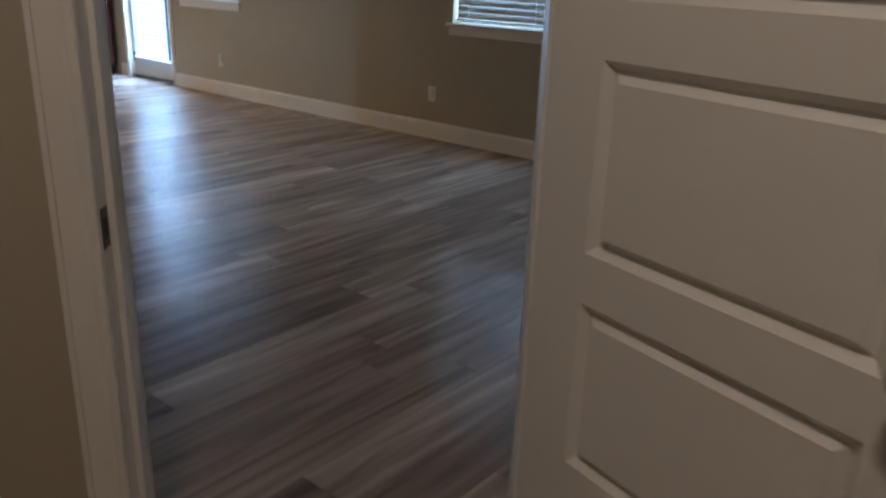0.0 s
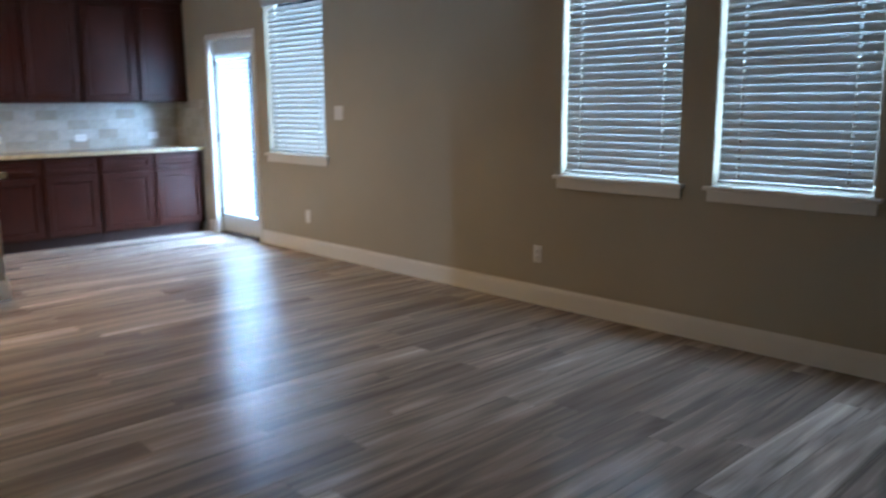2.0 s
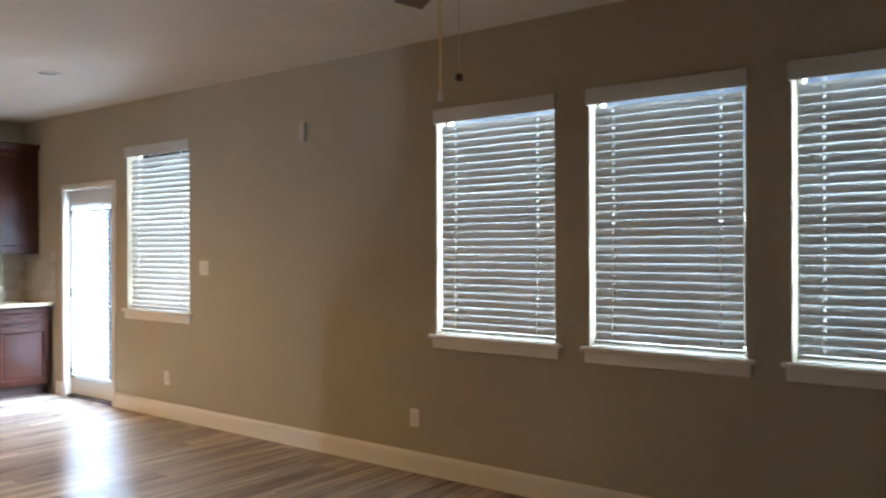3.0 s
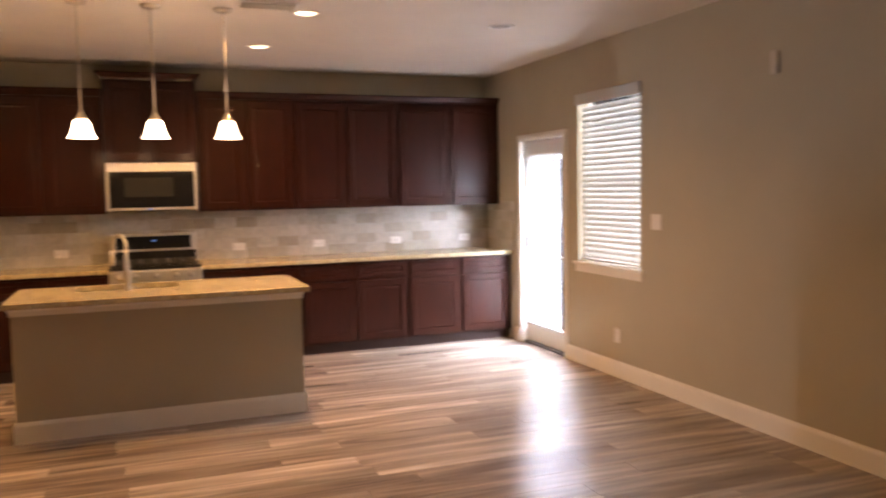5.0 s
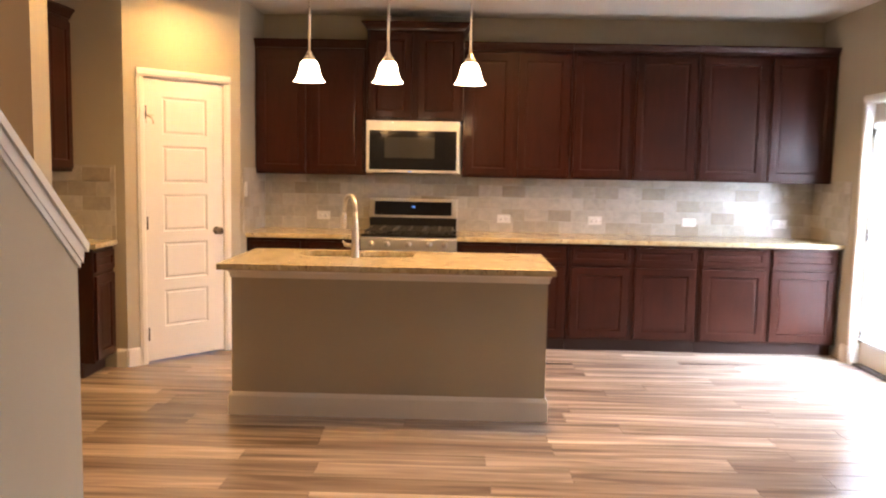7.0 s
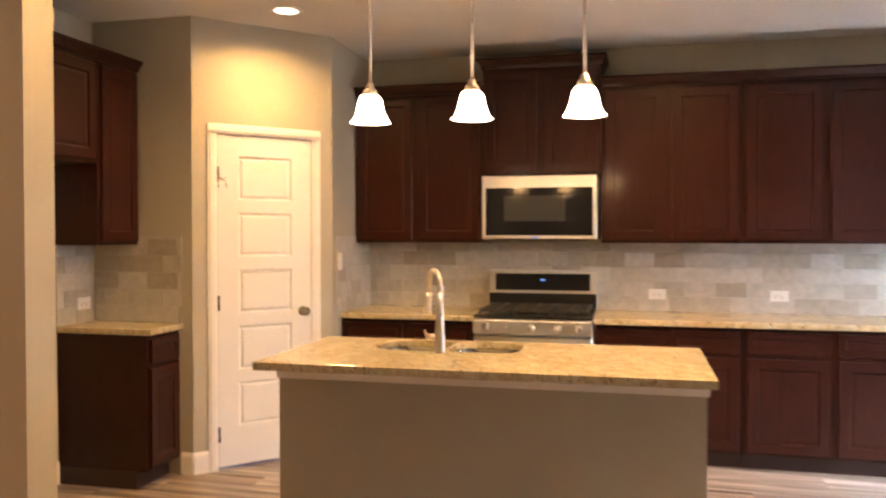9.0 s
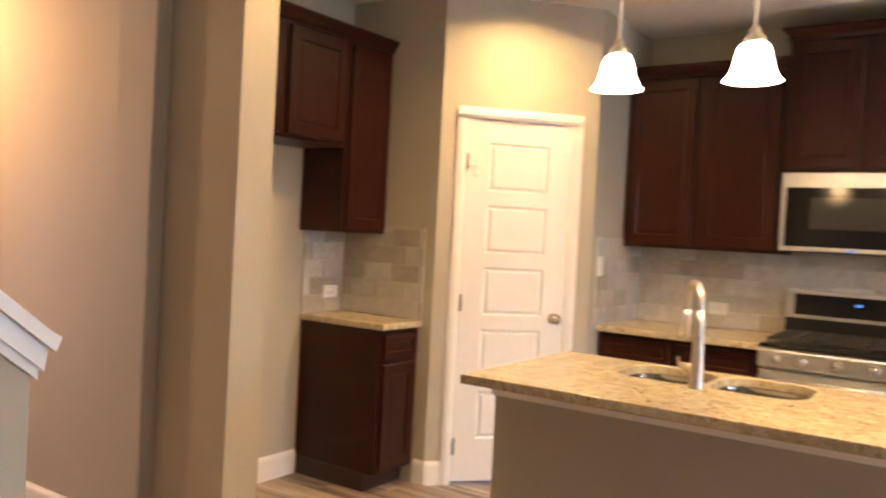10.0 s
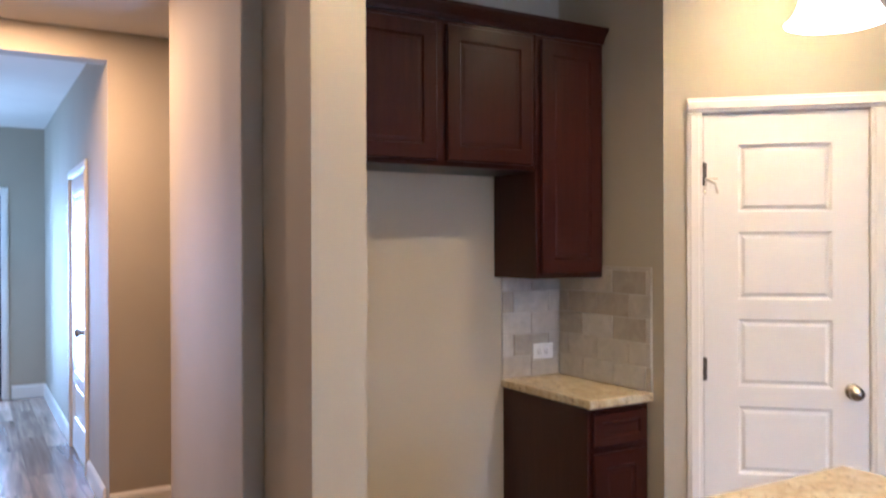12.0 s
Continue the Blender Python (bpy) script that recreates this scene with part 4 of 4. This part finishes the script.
# ceiling fan with pull chains
fan = thing("ceiling_fan", pose(-2.93, 3.58, CEIL), "ceiling fan at rest with two pull chains", "ceiling fan")
part("canopy", lathe(bmesh.new(), ((0.0, -0.06), (0.03, -0.06), (0.065, -0.02), (0.068, 0.0)), 24), NICKEL, fan)
part("rod", tube(bmesh.new(), ((0, 0, -0.055), (0, 0, -0.14)), 0.012, 10), NICKEL, fan)
part("motor", lathe(bmesh.new(), ((0.0, -0.335), (0.05, -0.33), (0.075, -0.30), (0.10, -0.26), (0.105, -0.20), (0.08, -0.15), (0.03, -0.135), (0.0, -0.135)), 28), NICKEL, fan)
bl = part("blade", box(0.13, 0.62, -0.065, 0.065, -0.004, 0.004, bevel=0.003), FANBLADE, fan)
bl.matrix_basis = pose(0, 0, -0.225, 10)
for k in range(1, 5):
    again(bl, pose(0, 0, -0.225, 0, 0, 72 * k) @ pose(0, 0, 0, 10))
part("chain", tube(bmesh.new(), ((-0.03, -0.015, -0.31), (-0.03, -0.015, -0.725)), 0.0045, 8), BRASS, fan, "thin metal pull chain")
part("chain_pull", lathe(bmesh.new(), ((0.0, -0.760), (0.009, -0.756), (0.012, -0.742), (0.007, -0.722), (0.0025, -0.712), (0.0, -0.71)), 14, pose(-0.03, -0.015, 0)), PLASTIC, fan, "small pale chain pull")
part("chain", tube(bmesh.new(), ((0.03, 0.02, -0.30), (0.03, 0.02, -0.66)), 0.0015, 8), NICKEL, fan, "thin metal pull chain")
part("chain_pull", lathe(bmesh.new(), ((0.0, -0.688), (0.014, -0.682), (0.014, -0.662), (0.003, -0.656), (0.0, -0.655)), 14, pose(0.03, 0.02, 0)), BRONZE, fan, "small dark chain pull")

# plates on the walls


def outlet(m, flat=False, label="white plastic double power outlet"):
    ob = thing("power_outlet", m @ pose(0, 0, 0, 0, 90 if flat else 0), label, "outlet", "power outlets")
    part("plate", box(-0.036, 0.036, -0.006, 0.0, -0.058, 0.058, bevel=0.003, segments=2), PLASTIC, ob)
    for z in (-0.020, 0.020):
        s = part("socket", lathe(bmesh.new(), ((0.0165, 0.004), (0.0165, 0.0075), (0.0, 0.0075)), 18, pose(0, 0, z, 90)), PLASTIC, ob)
        for x in (-0.006, 0.006):
            part("slot", box(x - 0.001, x + 0.001, -0.0080, -0.0074, z - 0.004, z + 0.005), SLOT, s)
    return ob


def light_switch(m, gangs=1):
    ob = thing("light_switch", m, "white plastic rocker light switch plate", "light switch")
    w = 0.036 + 0.023 * (gangs - 1)
    part("plate", box(-w, w, -0.006, 0.0, -0.058, 0.058, bevel=0.003, segments=2), PLASTIC, ob)
    for k in range(gangs):
        x = (k - (gangs - 1) / 2) * 0.046
        part("rocker", box(x - 0.016, x + 0.016, -0.0095, -0.005, -0.033, 0.033, bevel=0.0015), PLASTIC, ob)


outlet(pose(-4.40, WALL_N, 0.345))
outlet(pose(-7.10, WALL_N, 0.337))
light_switch(pose(-6.585, WALL_N, 1.268), 2)
TF = 0.0105
for y in (0.935, 2.50, 3.285, 4.095, 4.87):
    outlet(pose(BACK + TF, y, 1.02, rz=90), True, "white power outlet set in the tiled backsplash")
outlet(pose(-8.072, ALCY + TF, 1.02, rz=180), True, "white power outlet set in the tiled backsplash")
light_switch(pose(-8.965, 0.415 + TF, 1.25, rz=180))
sensor = thing("motion_sensor", pose(-5.41, WALL_N, 2.25), "small white plastic box high on the wall", "sensor")
part("case", box(-0.026, 0.026, -0.030, 0.0, -0.068, 0.068, bevel=0.008, segments=2), CREAM, sensor)
part("window", box(-0.018, 0.018, -0.0335, -0.029, -0.050, -0.01, bevel=0.002), CREAM, sensor)
box_ = thing("water_supply_box", pose(-7.22, ALCY, 0.33, rz=180), "white round plumbing box in the fridge alcove", "plumbing box")
part("rim", lathe(bmesh.new(), ((0.052, 0.0), (0.052, 0.010), (0.066, 0.010), (0.070, 0.0)), 24, pose(0, 0, 0, 90)), PLASTIC, box_)
# flat disc in place of a hole; the hole's dimness is put into its colour
part("recess", lathe(bmesh.new(), ((0.0, 0.004), (0.053, 0.004)), 24, pose(0, 0, 0, 90)), TAUPE, box_)
part("valve", tube(bmesh.new(), ((0, -0.002, 0), (0, -0.012, 0)), 0.010, 10), BRASS, box_)

# ---- small pieces: tiles and floor planks ----
bm = bmesh.new()
bx(bm, -0.0985, 0.0985, -0.0035, 0.0035, -0.0485, 0.0485, 0.0015)
tile_mesh = to_mesh("tile", bm, TILE)


def tiles(name, m, x0, x1, z0, z1, label):
    """A tiled field on a wall: grout bed and tiles in running bond, towards -y."""
    bed = solid(name, box(x0, x1, -0.0055, -0.0005, z0, z1), GROUT, label, "backsplash", "structure", m)
    row, z = 0, z0
    while z < z1 - 0.004:
        zt = min(z + 0.1, z1)
        x = x0 - (0.1 if row % 2 else 0.0) - 0.037
        while x < x1 - 0.002:
            a, b = max(x, x0), min(x + 0.2, x1)
            if b - a > 0.012 and zt - z > 0.012:
                o = new("tile", tile_mesh)
                o.parent = bed
                o.matrix_basis = pose((a + b) / 2, -0.0068 + random.uniform(-0.0004, 0.0004), (z + zt) / 2)
                o.scale = ((b - a - 0.003) / 0.197, 1, (zt - z - 0.003) / 0.097)
            x += 0.2
        z, row = z + 0.1, row + 1


BS = "beige tumbled stone subway tile backsplash"
tiles("backsplash_1", on_back(0.417), 0.0, 4.731, 0.9055, UB - 0.001, BS)
tiles("backsplash_2", pose(-8.93, 0.415, 0, rz=180), 0.0, 0.678, 0.9055, 1.42, BS)
tiles("backsplash_3", pose(BACK, WALL_N, 0), 0.012, 0.66, 0.9055, 1.40, BS)
tiles("backsplash_4", pose(-7.845, ALCY, 0, rz=180), 0.0, 0.336, 0.9055, 1.389, BS)
tiles("backsplash_5", pose(SIDE, ALCY, 0, rz=90), 0.012, 0.605, 0.9055, 1.42, BS)

floor = solid("floor", box(-9.61, -0.43, 0.42, 5.14, -0.0088, -0.0080), GROUT, "grey-brown oak look plank floor", "floor")
PW, PL = 0.180, 1.22
plank_bm = bmesh.new()
bx(plank_bm, -PW / 2 + 0.0006, PW / 2 - 0.0006, -0.5, 0.5, -0.008, 0.0, 0.0)
bmesh.ops.bevel(plank_bm, geom=[e for e in plank_bm.edges if all(v.co.z > -0.001 for v in e.verts) and abs(e.verts[0].co.x - e.verts[1].co.x) < 1e-4], offset=0.0012, segments=1, affect="EDGES")
plank_cache, rest, singles = {}, bmesh.new(), 0
for r in range(67):
    x = -9.78 + PW * r
    y = -7.05 - random.uniform(0, PL)
    while y < 5.28:
        a, b = max(y, -7.05), min(y + PL, 5.28)
        y += PL
        if b - a < 0.03:
            continue
        if x < -6.75 and b < -2.7 or x > -4.8 and b < -2.25 or x < -8.5 and b < 0.2 or x > 2.15:
            continue
        near = a > 0.2 and -9.7 < x < -0.5 and singles < 300
        if near:
            key = round(b - a, 2)
            if key not in plank_cache:
                c = plank_bm.copy()
                for v in c.verts:
                    v.co.y *= (b - a - 0.0012)
                plank_cache[key] = to_mesh("plank", c, FLOOR)
            o = new("plank", plank_cache[key])
            o.parent = floor
            o.location = (x, (a + b) / 2, 0)
            singles += 1
        else:
            bx(rest, x - PW / 2 + 0.0006, x + PW / 2 - 0.0006, a + 0.0006, b - 0.0006, -0.008, 0.0)
others = part("plank_rest", rest, FLOOR_REST, floor)
others["kind"] = "stuff"
plank_bm.free()
